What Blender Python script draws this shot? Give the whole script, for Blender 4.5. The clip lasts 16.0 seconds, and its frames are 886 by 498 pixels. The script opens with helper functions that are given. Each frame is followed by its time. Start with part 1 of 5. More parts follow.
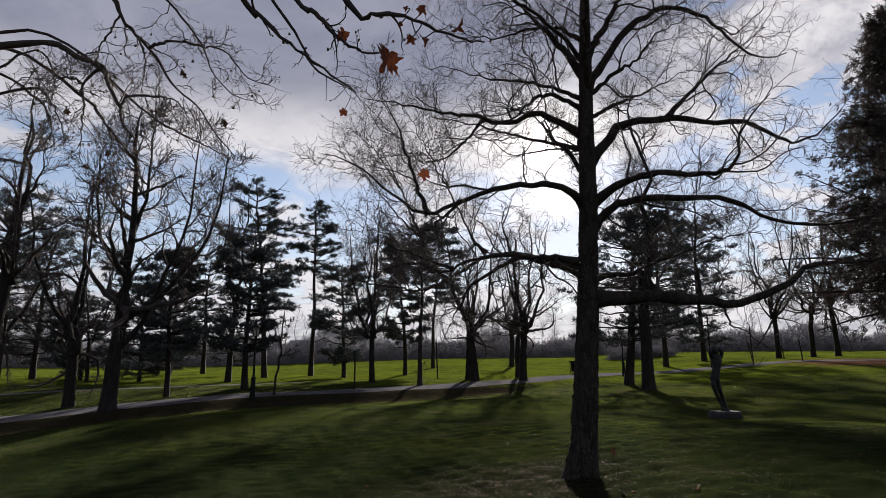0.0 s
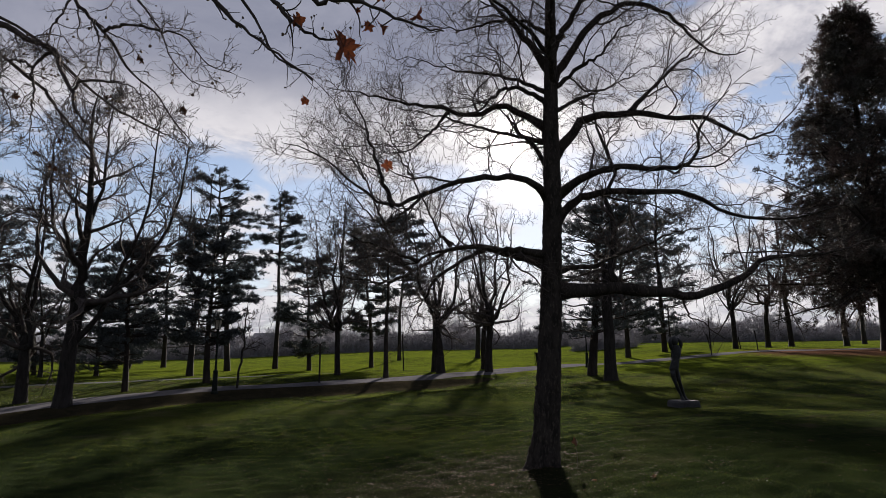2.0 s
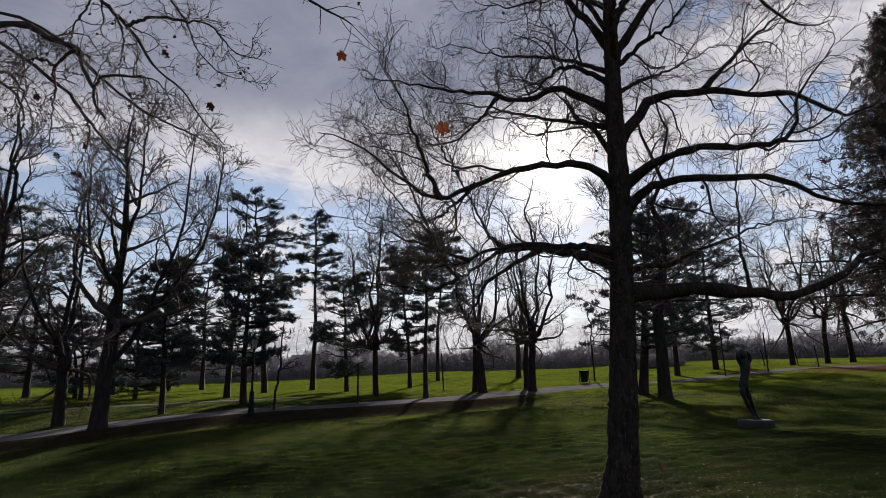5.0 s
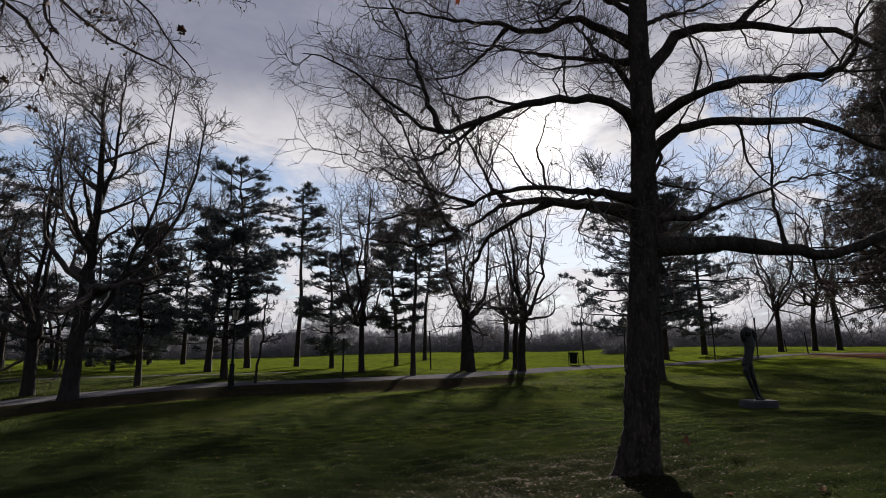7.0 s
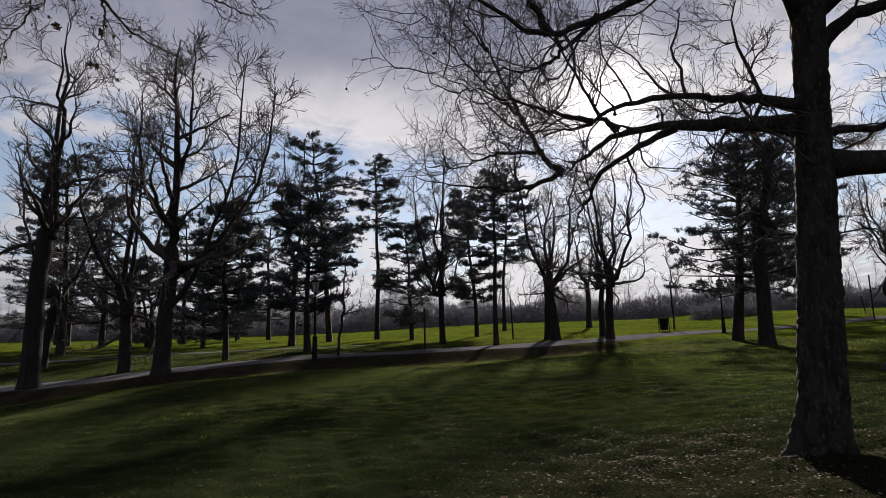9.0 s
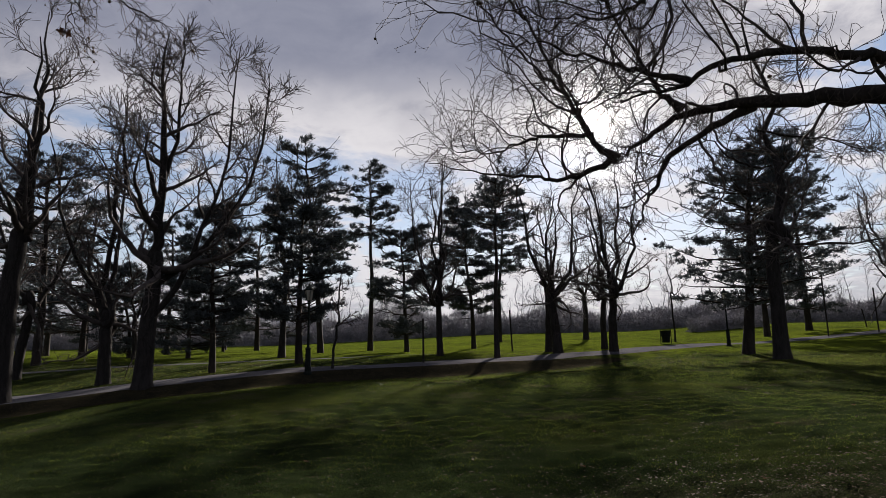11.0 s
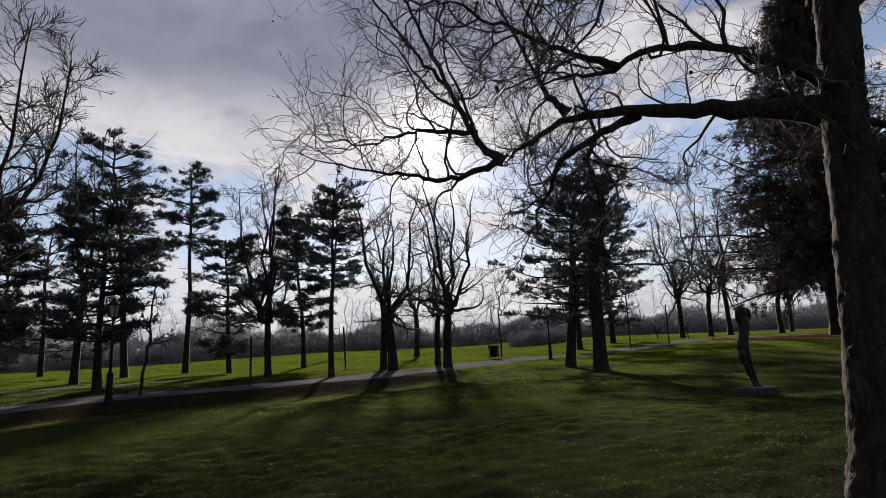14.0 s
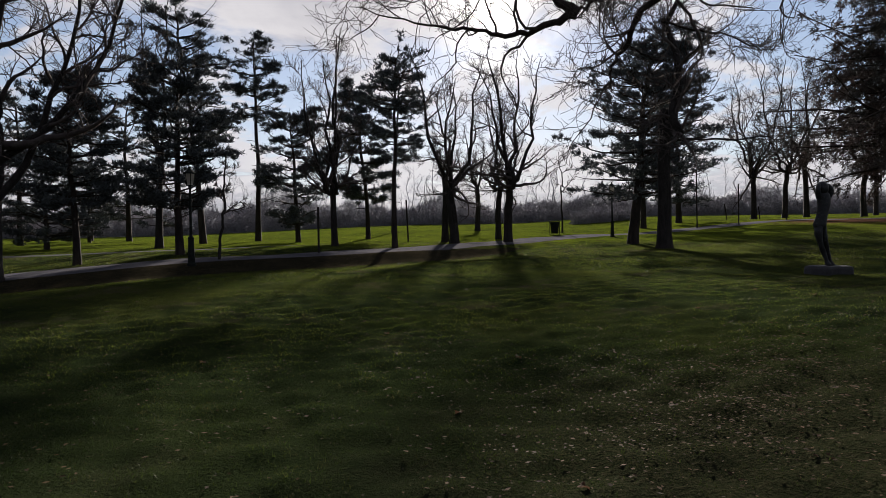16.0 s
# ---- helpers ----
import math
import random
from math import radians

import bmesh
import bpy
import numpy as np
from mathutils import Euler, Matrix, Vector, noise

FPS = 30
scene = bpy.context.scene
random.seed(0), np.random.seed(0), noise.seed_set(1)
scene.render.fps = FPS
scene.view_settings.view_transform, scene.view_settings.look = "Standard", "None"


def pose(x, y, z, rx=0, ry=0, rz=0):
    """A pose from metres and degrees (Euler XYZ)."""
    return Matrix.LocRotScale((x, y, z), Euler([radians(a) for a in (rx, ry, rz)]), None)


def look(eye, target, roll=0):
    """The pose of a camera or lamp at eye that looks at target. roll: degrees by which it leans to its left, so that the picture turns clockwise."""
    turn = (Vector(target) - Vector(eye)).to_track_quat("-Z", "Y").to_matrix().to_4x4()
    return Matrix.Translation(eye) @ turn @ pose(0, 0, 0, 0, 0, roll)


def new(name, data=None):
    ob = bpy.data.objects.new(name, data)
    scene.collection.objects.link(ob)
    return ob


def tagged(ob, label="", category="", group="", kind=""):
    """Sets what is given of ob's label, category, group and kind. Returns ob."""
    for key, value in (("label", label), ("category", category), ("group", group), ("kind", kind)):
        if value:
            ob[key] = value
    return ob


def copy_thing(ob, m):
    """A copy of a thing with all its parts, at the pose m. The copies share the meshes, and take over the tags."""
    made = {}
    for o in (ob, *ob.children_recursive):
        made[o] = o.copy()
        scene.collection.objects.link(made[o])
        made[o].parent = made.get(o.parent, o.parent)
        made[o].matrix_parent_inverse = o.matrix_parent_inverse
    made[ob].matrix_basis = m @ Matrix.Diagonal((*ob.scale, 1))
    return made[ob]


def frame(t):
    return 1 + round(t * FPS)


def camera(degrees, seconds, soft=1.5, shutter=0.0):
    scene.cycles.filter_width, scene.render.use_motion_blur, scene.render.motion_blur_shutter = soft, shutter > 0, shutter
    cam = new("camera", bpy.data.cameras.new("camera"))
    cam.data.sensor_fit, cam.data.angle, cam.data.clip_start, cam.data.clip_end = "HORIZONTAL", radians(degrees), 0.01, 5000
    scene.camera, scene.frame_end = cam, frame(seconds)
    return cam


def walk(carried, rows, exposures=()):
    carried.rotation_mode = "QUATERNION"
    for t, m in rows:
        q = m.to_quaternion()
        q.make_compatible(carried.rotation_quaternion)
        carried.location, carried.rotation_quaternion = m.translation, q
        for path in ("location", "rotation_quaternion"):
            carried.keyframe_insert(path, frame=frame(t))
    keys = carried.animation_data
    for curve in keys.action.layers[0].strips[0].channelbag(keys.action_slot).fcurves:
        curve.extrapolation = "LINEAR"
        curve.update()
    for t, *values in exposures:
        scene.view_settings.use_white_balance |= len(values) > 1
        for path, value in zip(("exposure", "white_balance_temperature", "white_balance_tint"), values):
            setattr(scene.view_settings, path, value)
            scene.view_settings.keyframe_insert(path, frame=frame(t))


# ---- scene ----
cam = camera(72.9, 16.0, soft=0.5)
PATH = [
    (0, (-0.088, -2.518, 1.607), (-0.163, -0.561, 2.011), -0.31),
    (0.5, (-0.068, -2.500, 1.612), (-0.056, -0.541, 2.013), -0.60),
    (1, (-0.055, -2.488, 1.616), (-0.029, -0.528, 2.011), -0.64),
    (1.5, (-0.050, -2.495, 1.612), (-0.020, -0.534, 2.002), -0.68),
    (2, (-0.046, -2.488, 1.609), (-0.012, -0.524, 1.987), -0.69),
    (2.5, (-0.051, -2.469, 1.610), (-0.023, -0.503, 1.978), -0.03),
    (3, (-0.193, -2.361, 1.583), (-0.211, -0.386, 1.897), 0.08),
    (3.5, (-0.316, -2.251, 1.572), (-0.319, -0.275, 1.883), -1.28),
    (4, (-0.314, -1.967, 1.568), (-0.300, 0.007, 1.890), -0.95),
    (4.2, (-0.299, -1.884, 1.567), (-0.345, 0.078, 1.951), -0.15),
    (6.3, (-0.450, -0.324, 1.332), (-0.511, 1.620, 1.798), -2.28),
    (6.5, (-0.466, -0.303, 1.305), (-0.511, 1.648, 1.743), -2.20),
    (7, (-0.531, -0.110, 1.218), (-0.571, 1.851, 1.611), -0.04),
    (7.5, (-0.616, 0.452, 1.214), (-0.658, 2.417, 1.582), 0.27),
    (8, (-0.697, 0.664, 1.153), (-0.746, 2.637, 1.475), -1.57),
    (8.5, (-0.822, 1.016, 1.104), (-1.043, 2.982, 1.395), -1.34),
    (9, (-1.019, 1.244, 1.077), (-1.298, 3.200, 1.385), -1.27),
    (9.2, (-1.113, 1.384, 1.105), (-1.425, 3.338, 1.398), -1.83),
    (11.3, (-1.882, 2.689, 1.146), (-2.081, 4.648, 1.494), -0.53),
    (11.5, (-1.975, 2.790, 1.129), (-2.104, 4.755, 1.477), 0.09),
    (12, (-2.148, 3.044, 1.179), (-2.130, 5.014, 1.525), -2.46),
    (12.5, (-2.197, 3.334, 1.188), (-2.142, 5.307, 1.511), -3.46),
    (13, (-2.239, 3.471, 1.202), (-2.008, 5.429, 1.539), -0.04),
    (13.5, (-2.269, 3.527, 1.238), (-1.931, 5.461, 1.620), -2.45),
    (14, (-2.265, 3.594, 1.238), (-1.937, 5.530, 1.617), -2.50),
    (14.5, (-2.280, 3.575, 1.224), (-1.974, 5.521, 1.567), -1.71),
    (15, (-2.278, 3.597, 1.186), (-2.025, 5.569, 1.405), -0.37),
    (15.5, (-2.293, 3.598, 1.122), (-2.127, 5.588, 1.236), -1.36),
    (16, (-2.302, 3.621, 1.076), (-2.182, 5.617, 1.056), -1.01),
]
walk(cam, [(t, look(e, g, r)) for t, e, g, r in PATH], exposures=[(0.0, 1.05, 6330, 13), (2.0, 1.04, 6330, 13), (3.5, 1.0, 6330, 13), (9.0, 0.95, 6330, 13), (16.0, 0.92, 6330, 13)])

# ---- world, sun ----
SUN = Vector((0.1298, 0.9240, 0.3600)).normalized()

sun_lamp = new("sun", bpy.data.lights.new("sun", "SUN"))
sun_lamp.data.energy, sun_lamp.data.angle, sun_lamp.data.color = 6.8, radians(1.6), (1.0, 0.9, 0.76)
sun_lamp.matrix_world = look(SUN * 100, (0, 0, 0))


class Nodes:
    """Short hand for building a node tree."""

    def __init__(self, tree):
        self.tree = tree
        tree.nodes.clear()

    def node(self, kind, **values):
        n = self.tree.nodes.new(kind)
        for key, value in values.items():
            setattr(n, key, value)
        return n

    def put(self, socket, value):
        if isinstance(value, bpy.types.NodeSocket):
            self.tree.links.new(value, socket)
        else:
            socket.default_value = value

    def math(self, op, a, b=0.0, clamp=False):
        n = self.node("ShaderNodeMath", operation=op, use_clamp=clamp)
        self.put(n.inputs[0], a)
        self.put(n.inputs[1], b)
        return n.outputs[0]

    def vec(self, op, a, b):
        n = self.node("ShaderNodeVectorMath", operation=op)
        self.put(n.inputs[0], a)
        self.put(n.inputs[1], b)
        return n.outputs["Value"] if op == "DOT_PRODUCT" else n.outputs[0]

    def ramp(self, v, a, b, lo=0.0, hi=1.0):
        n = self.node("ShaderNodeMapRange", interpolation_type="SMOOTHSTEP")
        for k, value in zip(range(5), (v, a, b, lo, hi)):
            self.put(n.inputs[k], value)
        return n.outputs[0]

    def mix(self, f, a, b, blend="MIX"):
        n = self.node("ShaderNodeMix", data_type="RGBA", blend_type=blend)
        self.put(n.inputs[0], f)
        for k, value in ((6, a), (7, b)):
            self.put(n.inputs[k], (*value, 1) if isinstance(value, tuple) else value)
        return n.outputs[2]

    def noise(self, vector, scale, detail=4.0, rough=0.55, warp=0.0):
        n = self.node("ShaderNodeTexNoise")
        if vector is not None:
            self.put(n.inputs["Vector"], vector)
        for key, value in (("Scale", scale), ("Detail", detail), ("Roughness", rough), ("Distortion", warp)):
            self.put(n.inputs[key], value)
        return n.outputs[0]

    def bell(self, v, width):
        q = self.math("DIVIDE", v, width)
        return self.math("POWER", 2.718, self.math("MULTIPLY", self.math("MULTIPLY", q, q), -1.0))


world = bpy.data.worlds.new("sky")
scene.world = world
world.use_nodes = True
W = Nodes(world.node_tree)
way = W.node("ShaderNodeTexCoord").outputs["Generated"]
xyz = W.node("ShaderNodeSeparateXYZ")
W.put(xyz.inputs[0], way)
elev = W.math("ARCSINE", xyz.outputs[2])
away = W.math("ARCCOSINE", W.math("MINIMUM", W.vec("DOT_PRODUCT", way, tuple(SUN)), 0.99999))
lift = W.math("ADD", W.math("MAXIMUM", xyz.outputs[2], 0.0), 0.22)
flat = W.node("ShaderNodeCombineXYZ")
W.put(flat.inputs[0], W.math("DIVIDE", xyz.outputs[0], lift))
W.put(flat.inputs[1], W.math("DIVIDE", xyz.outputs[1], lift))
deck = W.noise(flat.outputs[0], 1.1, 6.0, 0.55, 0.3)
puff = W.noise(W.vec("ADD", flat.outputs[0], (3.7, 1.2, 0.0)), 3.2, 7.0, 0.6, 0.4)
blue = W.node("ShaderNodeTexSky", sky_type="NISHITA", sun_disc=False, sun_elevation=radians(21.4), sun_rotation=radians(8.0), dust_density=0.15)
clear = W.mix(1.0, blue.outputs[0], (1.15, 1.1, 1.1), "MULTIPLY")
pale = W.math("POWER", 2.718, W.math("MULTIPLY", W.math("MAXIMUM", elev, 0.0), -5.5))
clear = W.mix(W.math("MULTIPLY", pale, 0.92), clear, (6.4, 6.45, 6.9))
# a grey deck above about eighteen degrees, broken to the east, bright at its rim and round the sun
edge = W.math("ADD", elev, W.math("ADD", W.math("MULTIPLY", W.math("SUBTRACT", deck, 0.5), 0.34), W.math("MULTIPLY", W.math("SUBTRACT", puff, 0.5), 0.2)))
cover = W.ramp(edge, 0.28, 0.35)
east = W.ramp(xyz.outputs[0], 0.22, 0.4)
holes = W.math("MULTIPLY", east, W.ramp(puff, 0.47, 0.41))
cover = W.math("MULTIPLY", cover, W.math("SUBTRACT", 1.0, W.math("MULTIPLY", holes, 0.95)))
low = W.math("MULTIPLY", W.ramp(elev, 0.2, 0.04), 0.2)
wisps = W.math("MULTIPLY", W.ramp(W.math("ADD", puff, low), 0.5, 0.62), 0.9)
cover = W.math("MAXIMUM", cover, wisps)
grey = W.mix(W.ramp(puff, 0.3, 0.7), (2.3, 2.45, 3.15), (3.4, 3.5, 4.15))
near_sun = W.math("MULTIPLY", W.math("MULTIPLY", W.bell(away, 0.34), W.ramp(elev, 0.5, 0.37)), W.ramp(puff, 0.3, 0.55, 0.5, 1.0))
grey = W.mix(near_sun, grey, (7.5, 7.2, 7.0))
rim = W.math("MULTIPLY", W.ramp(edge, 0.47, 0.33), W.ramp(puff, 0.36, 0.56, 0.25, 1.0))
rim = W.math("MAXIMUM", rim, W.math("MULTIPLY", east, W.ramp(W.math("ADD", puff, W.math("MULTIPLY", W.math("SUBTRACT", W.noise(flat.outputs[0], 9.0, 5.0, 0.6), 0.5), 0.35)), 0.38, 0.68)))
grey = W.mix(W.math("MULTIPLY", rim, W.ramp(away, 0.9, 0.3, 0.6, 0.95)), grey, (8.4, 8.1, 8.0))
sky = W.mix(cover, clear, grey)
# sky dimmed away from the sun, mostly out of view, to lower the ambient
dim = W.ramp(away, 0.65, 1.45, 1.0, 0.58)
sky = W.mix(1.0, sky, W.node("ShaderNodeCombineColor").outputs[0], "MULTIPLY")
mul = sky.node.inputs[7].links[0].from_node
for k in range(3):
    W.put(mul.inputs[k], dim)
ragged = W.math("MULTIPLY", W.math("SUBTRACT", W.noise(flat.outputs[0], 2.6, 6.0, 0.6, 0.5), 0.5), 0.34)
veil = W.math("MAXIMUM", W.math("ADD", away, ragged), 0.0)
glow = W.math("ADD", W.math("MULTIPLY", W.bell(away, 0.028), 40.0), W.math("MULTIPLY", W.bell(veil, 0.075), 9.0))
tint = W.node("ShaderNodeCombineColor")
for k, f in enumerate((1.0, 0.95, 0.85)):
    W.put(tint.inputs[k], W.math("MULTIPLY", glow, f))
sky = W.mix(1.0, sky, tint.outputs[0], "ADD")
bg = W.node("ShaderNodeBackground")
W.put(bg.inputs[0], sky)
bg.inputs[1].default_value = 0.05
W.put(W.node("ShaderNodeOutputWorld").inputs[0], bg.outputs[0])


# ---- materials ----
def material(name, colors, scale=4.0, fine=40.0, rough=0.85, metal=0.0, bump=0.3, depth=0.02, island=0.0, translucent=0.0, stretch=None, spec=0.3):
    """Two scales of colour variation, bump, and optional variation between pieces and light through leaves."""
    m = bpy.data.materials.new(name)
    m.use_nodes = True
    t = Nodes(m.node_tree)
    co = t.node("ShaderNodeTexCoord").outputs["Object"]
    if stretch:
        co = t.vec("MULTIPLY", co, stretch)
    a, b = t.noise(co, scale, 5.0, 0.6), t.noise(co, fine, 3.0, 0.6)
    col = t.mix(t.ramp(a, 0.35, 0.65), colors[0], colors[1])
    if len(colors) > 2:
        col = t.mix(t.ramp(b, 0.5, 0.72), col, colors[2])
    if island:
        r = t.node("ShaderNodeNewGeometry").outputs["Random Per Island"]
        hsv = t.node("ShaderNodeHueSaturation")
        t.put(hsv.inputs["Value"], t.ramp(r, 0.0, 1.0, 1.0 - island, 1.0 + island))
        t.put(hsv.inputs["Color"], col)
        col = hsv.outputs[0]
    p = t.node("ShaderNodeBsdfPrincipled")
    t.put(p.inputs["Base Color"], col)
    t.put(p.inputs["Roughness"], t.ramp(b, 0.2, 0.8, max(rough - 0.12, 0.05), min(rough + 0.1, 1.0)))
    p.inputs["Metallic"].default_value = metal
    p.inputs["Specular IOR Level"].default_value = spec
    if bump:
        n = t.node("ShaderNodeBump")
        n.inputs["Strength"].default_value, n.inputs["Distance"].default_value = bump, depth
        t.put(n.inputs["Height"], t.math("ADD", a, t.math("MULTIPLY", b, 0.5)))
        t.put(p.inputs["Normal"], n.outputs[0])
    out = p.outputs[0]
    if translucent:
        tr = t.node("ShaderNodeBsdfTranslucent")
        t.put(tr.inputs[0], col)
        mixer = t.node("ShaderNodeMixShader")
        mixer.inputs[0].default_value = translucent
        t.put(mixer.inputs[1], out)
        t.put(mixer.inputs[2], tr.outputs[0])
        out = mixer.outputs[0]
    t.put(t.node("ShaderNodeOutputMaterial").inputs[0], out)
    return m


BARK = material("bark", ((0.0173, 0.0151, 0.0151), (0.0324, 0.0292, 0.0281), (0.054, 0.0497, 0.0486)), 3.0, 25.0, 0.95, bump=0.8, depth=0.03, stretch=(3, 3, 0.6), spec=0.1)
PLANE_BARK = material("flaking_bark", ((0.0224, 0.02, 0.0192), (0.044, 0.0384, 0.0352), (0.076, 0.064, 0.056)), 3.4, 13.0, 0.95, bump=0.6, depth=0.03, stretch=(2.2, 2.2, 0.9), spec=0.02)
TWIG = material("twig_bark", ((0.0517, 0.0437, 0.0425), (0.0805, 0.069, 0.0655)), 5.0, 40.0, 0.9, bump=0.0, spec=0.05)
PINE_BARK = material("pine_bark", ((0.022, 0.019, 0.018), (0.042, 0.034, 0.03)), 2.0, 14.0, 0.95, bump=0.8, depth=0.03, stretch=(2, 2, 0.6), spec=0.1)
NEEDLES = material("pine_needles", ((0.0513, 0.0607, 0.0675), (0.0756, 0.0864, 0.0918)), 0.8, 9.0, 0.8, bump=0.0, island=0.35, translucent=0.04, spec=0.1)
RUST_NEEDLES = material("rusty_needles", ((0.078, 0.055, 0.05), (0.056, 0.056, 0.052)), 0.3, 6.0, 0.85, bump=0.0, island=0.35, translucent=0.05, spec=0.15)
# distance haze is mixed into these two colours: paler and bluer twigs
HAZED_HEDGE = material("hazed_hedge_twigs", ((0.23, 0.225, 0.25), (0.31, 0.3, 0.325)), 0.5, 6.0, 0.95, bump=0.0, island=0.12, spec=0.0)
HAZED_WOOD = material("hazed_far_wood", ((0.1955, 0.1898, 0.2127), (0.2875, 0.276, 0.3047)), 0.1, 2.0, 0.95, bump=0.0, spec=0.05)
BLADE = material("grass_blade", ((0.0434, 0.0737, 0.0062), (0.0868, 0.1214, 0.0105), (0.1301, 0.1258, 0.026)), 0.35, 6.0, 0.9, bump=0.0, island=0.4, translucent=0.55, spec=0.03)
# nearer blades are darker copies: wear and moss, plus shade put into the colour
SHADED_WORN_BLADE = material("shaded_worn_grass_blade", ((0.036, 0.056, 0.009), (0.064, 0.082, 0.013), (0.088, 0.078, 0.026)), 0.5, 7.0, 0.52, bump=0.0, island=0.45, translucent=0.55, spec=0.05)
SHADED_MOSS_BLADE = material("shaded_mossy_grass_blade", ((0.018, 0.03, 0.008), (0.034, 0.048, 0.011), (0.058, 0.052, 0.022)), 0.5, 7.0, 0.55, bump=0.0, island=0.45, translucent=0.35, spec=0.03)
DEAD_LEAF = material("dead_leaf", ((0.08, 0.021, 0.01), (0.125, 0.036, 0.013), (0.035, 0.014, 0.01)), 9.0, 45.0, 0.7, bump=0.3, depth=0.004, island=0.3, translucent=0.3)
WITHERED = material("withered_leaf", ((0.035, 0.018, 0.012), (0.06, 0.028, 0.016)), 9.0, 45.0, 0.8, bump=0.3, depth=0.004, translucent=0.08)
LITTER = material("leaf_litter", ((0.048, 0.028, 0.017), (0.06, 0.037, 0.024), (0.075, 0.052, 0.036)), 3.0, 30.0, 0.8, bump=0.0, island=0.6, translucent=0.4, spec=0.05)
SEED = material("seed_ball", ((0.06, 0.04, 0.028), (0.1, 0.07, 0.045)), 20.0, 90.0, 0.95, bump=0.6, depth=0.004)
BRONZE = material("dark_bronze", ((0.015, 0.016, 0.018), (0.03, 0.032, 0.035), (0.06, 0.064, 0.068)), 3.0, 18.0, 0.55, 0.55, bump=0.3, depth=0.01)
STONE = material("plinth_stone", ((0.022, 0.022, 0.026), (0.036, 0.036, 0.041), (0.062, 0.062, 0.068)), 4.0, 35.0, 0.7, bump=0.5, depth=0.01)
IRON = material("painted_iron", ((0.012, 0.015, 0.014), (0.02, 0.024, 0.022)), 8.0, 60.0, 0.85, 0.0, bump=0.15, depth=0.003, spec=0.02)
LANTERN = material("lantern_glass", ((0.32, 0.31, 0.28), (0.4, 0.39, 0.36)), 5.0, 30.0, 0.35, bump=0.0, translucent=0.5)
PATH_GRIT = material("path_gravel", ((0.065, 0.065, 0.076), (0.095, 0.093, 0.104), (0.13, 0.127, 0.135)), 0.7, 14.0, 0.95, bump=0.6, depth=0.02, spec=0.0)
EARTH = material("leafy_earth", ((0.014, 0.014, 0.009), (0.025, 0.022, 0.014), (0.048, 0.037, 0.024)), 1.5, 18.0, 0.95, bump=0.8, depth=0.04, spec=0.0)
PLASTER = material("house_plaster", ((0.5, 0.49, 0.47), (0.62, 0.61, 0.58)), 0.6, 6.0, 0.9, bump=0.1)
ROOF = material("roof_tiles", ((0.2, 0.2, 0.22), (0.28, 0.27, 0.28)), 0.6, 8.0, 0.85, bump=0.2)
GLASS = material("dark_glazing", ((0.03, 0.035, 0.04), (0.05, 0.055, 0.06)), 0.4, 3.0, 0.2, bump=0.0, spec=0.5)
WALL_STONE = material("park_wall_stone", ((0.09, 0.085, 0.085), (0.14, 0.13, 0.13)), 0.4, 5.0, 0.9, bump=0.3)

# lawn: grass over earth, worn and mossy in patches, rusty litter under the big conifer, near shade and far sun painted
# in
LAWN = bpy.data.materials.new("lawn")
LAWN.use_nodes = True
t_ = Nodes(LAWN.node_tree)
co_ = t_.node("ShaderNodeTexCoord").outputs["Object"]
big_, mid_, small_ = t_.noise(co_, 0.14, 5.0, 0.6), t_.noise(co_, 1.1, 5.0, 0.65), t_.noise(co_, 30.0, 4.0, 0.7)
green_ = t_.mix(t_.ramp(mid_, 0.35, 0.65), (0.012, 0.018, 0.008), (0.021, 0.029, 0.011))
green_ = t_.mix(t_.ramp(big_, 0.45, 0.7), green_, (0.048, 0.056, 0.014))
green_ = t_.mix(t_.math("MULTIPLY", t_.ramp(small_, 0.5, 0.75), 0.5), green_, (0.055, 0.045, 0.028))
bare_ = t_.math("MULTIPLY", t_.ramp(t_.noise(co_, 0.45, 6.0, 0.7), 0.54, 0.68), 0.6)
green_ = t_.mix(bare_, green_, (0.06, 0.048, 0.034))
# far lawn given brighter greens in place of the low sun on it
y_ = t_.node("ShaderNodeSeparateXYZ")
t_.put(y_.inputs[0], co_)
sunlit_ = t_.ramp(t_.math("ADD", y_.outputs[1], t_.math("MULTIPLY", mid_, 6.0)), 36.0, 42.0)
green_ = t_.mix(t_.math("MULTIPLY", sunlit_, t_.ramp(t_.math("ADD", mid_, t_.math("MULTIPLY", big_, 0.6)), 0.6, 0.95, 0.25, 1.0)), green_, (0.076, 0.098, 0.011))
# near and left lawn darkened in its colour to stand for shade
shade_ = t_.vec("DISTANCE", co_, (-2.5, 6.0, 0.0)).node.outputs["Value"]
shade_ = t_.math("MULTIPLY", t_.ramp(t_.math("ADD", shade_, t_.math("MULTIPLY", mid_, 6.0)), 17.0, 6.0), 0.85)
green_ = t_.mix(shade_, green_, (0.011, 0.016, 0.007))
# trodden earth and leaf mould round the near tree
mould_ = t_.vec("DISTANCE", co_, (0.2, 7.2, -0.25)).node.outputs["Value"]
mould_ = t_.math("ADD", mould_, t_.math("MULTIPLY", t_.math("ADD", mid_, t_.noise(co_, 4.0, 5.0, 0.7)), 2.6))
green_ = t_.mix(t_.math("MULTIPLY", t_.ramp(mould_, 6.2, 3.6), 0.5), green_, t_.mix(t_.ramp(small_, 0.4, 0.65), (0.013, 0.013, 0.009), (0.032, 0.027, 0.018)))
far_ = t_.vec("DISTANCE", co_, (36.0, 46.5, 2.0)).node.outputs["Value"]
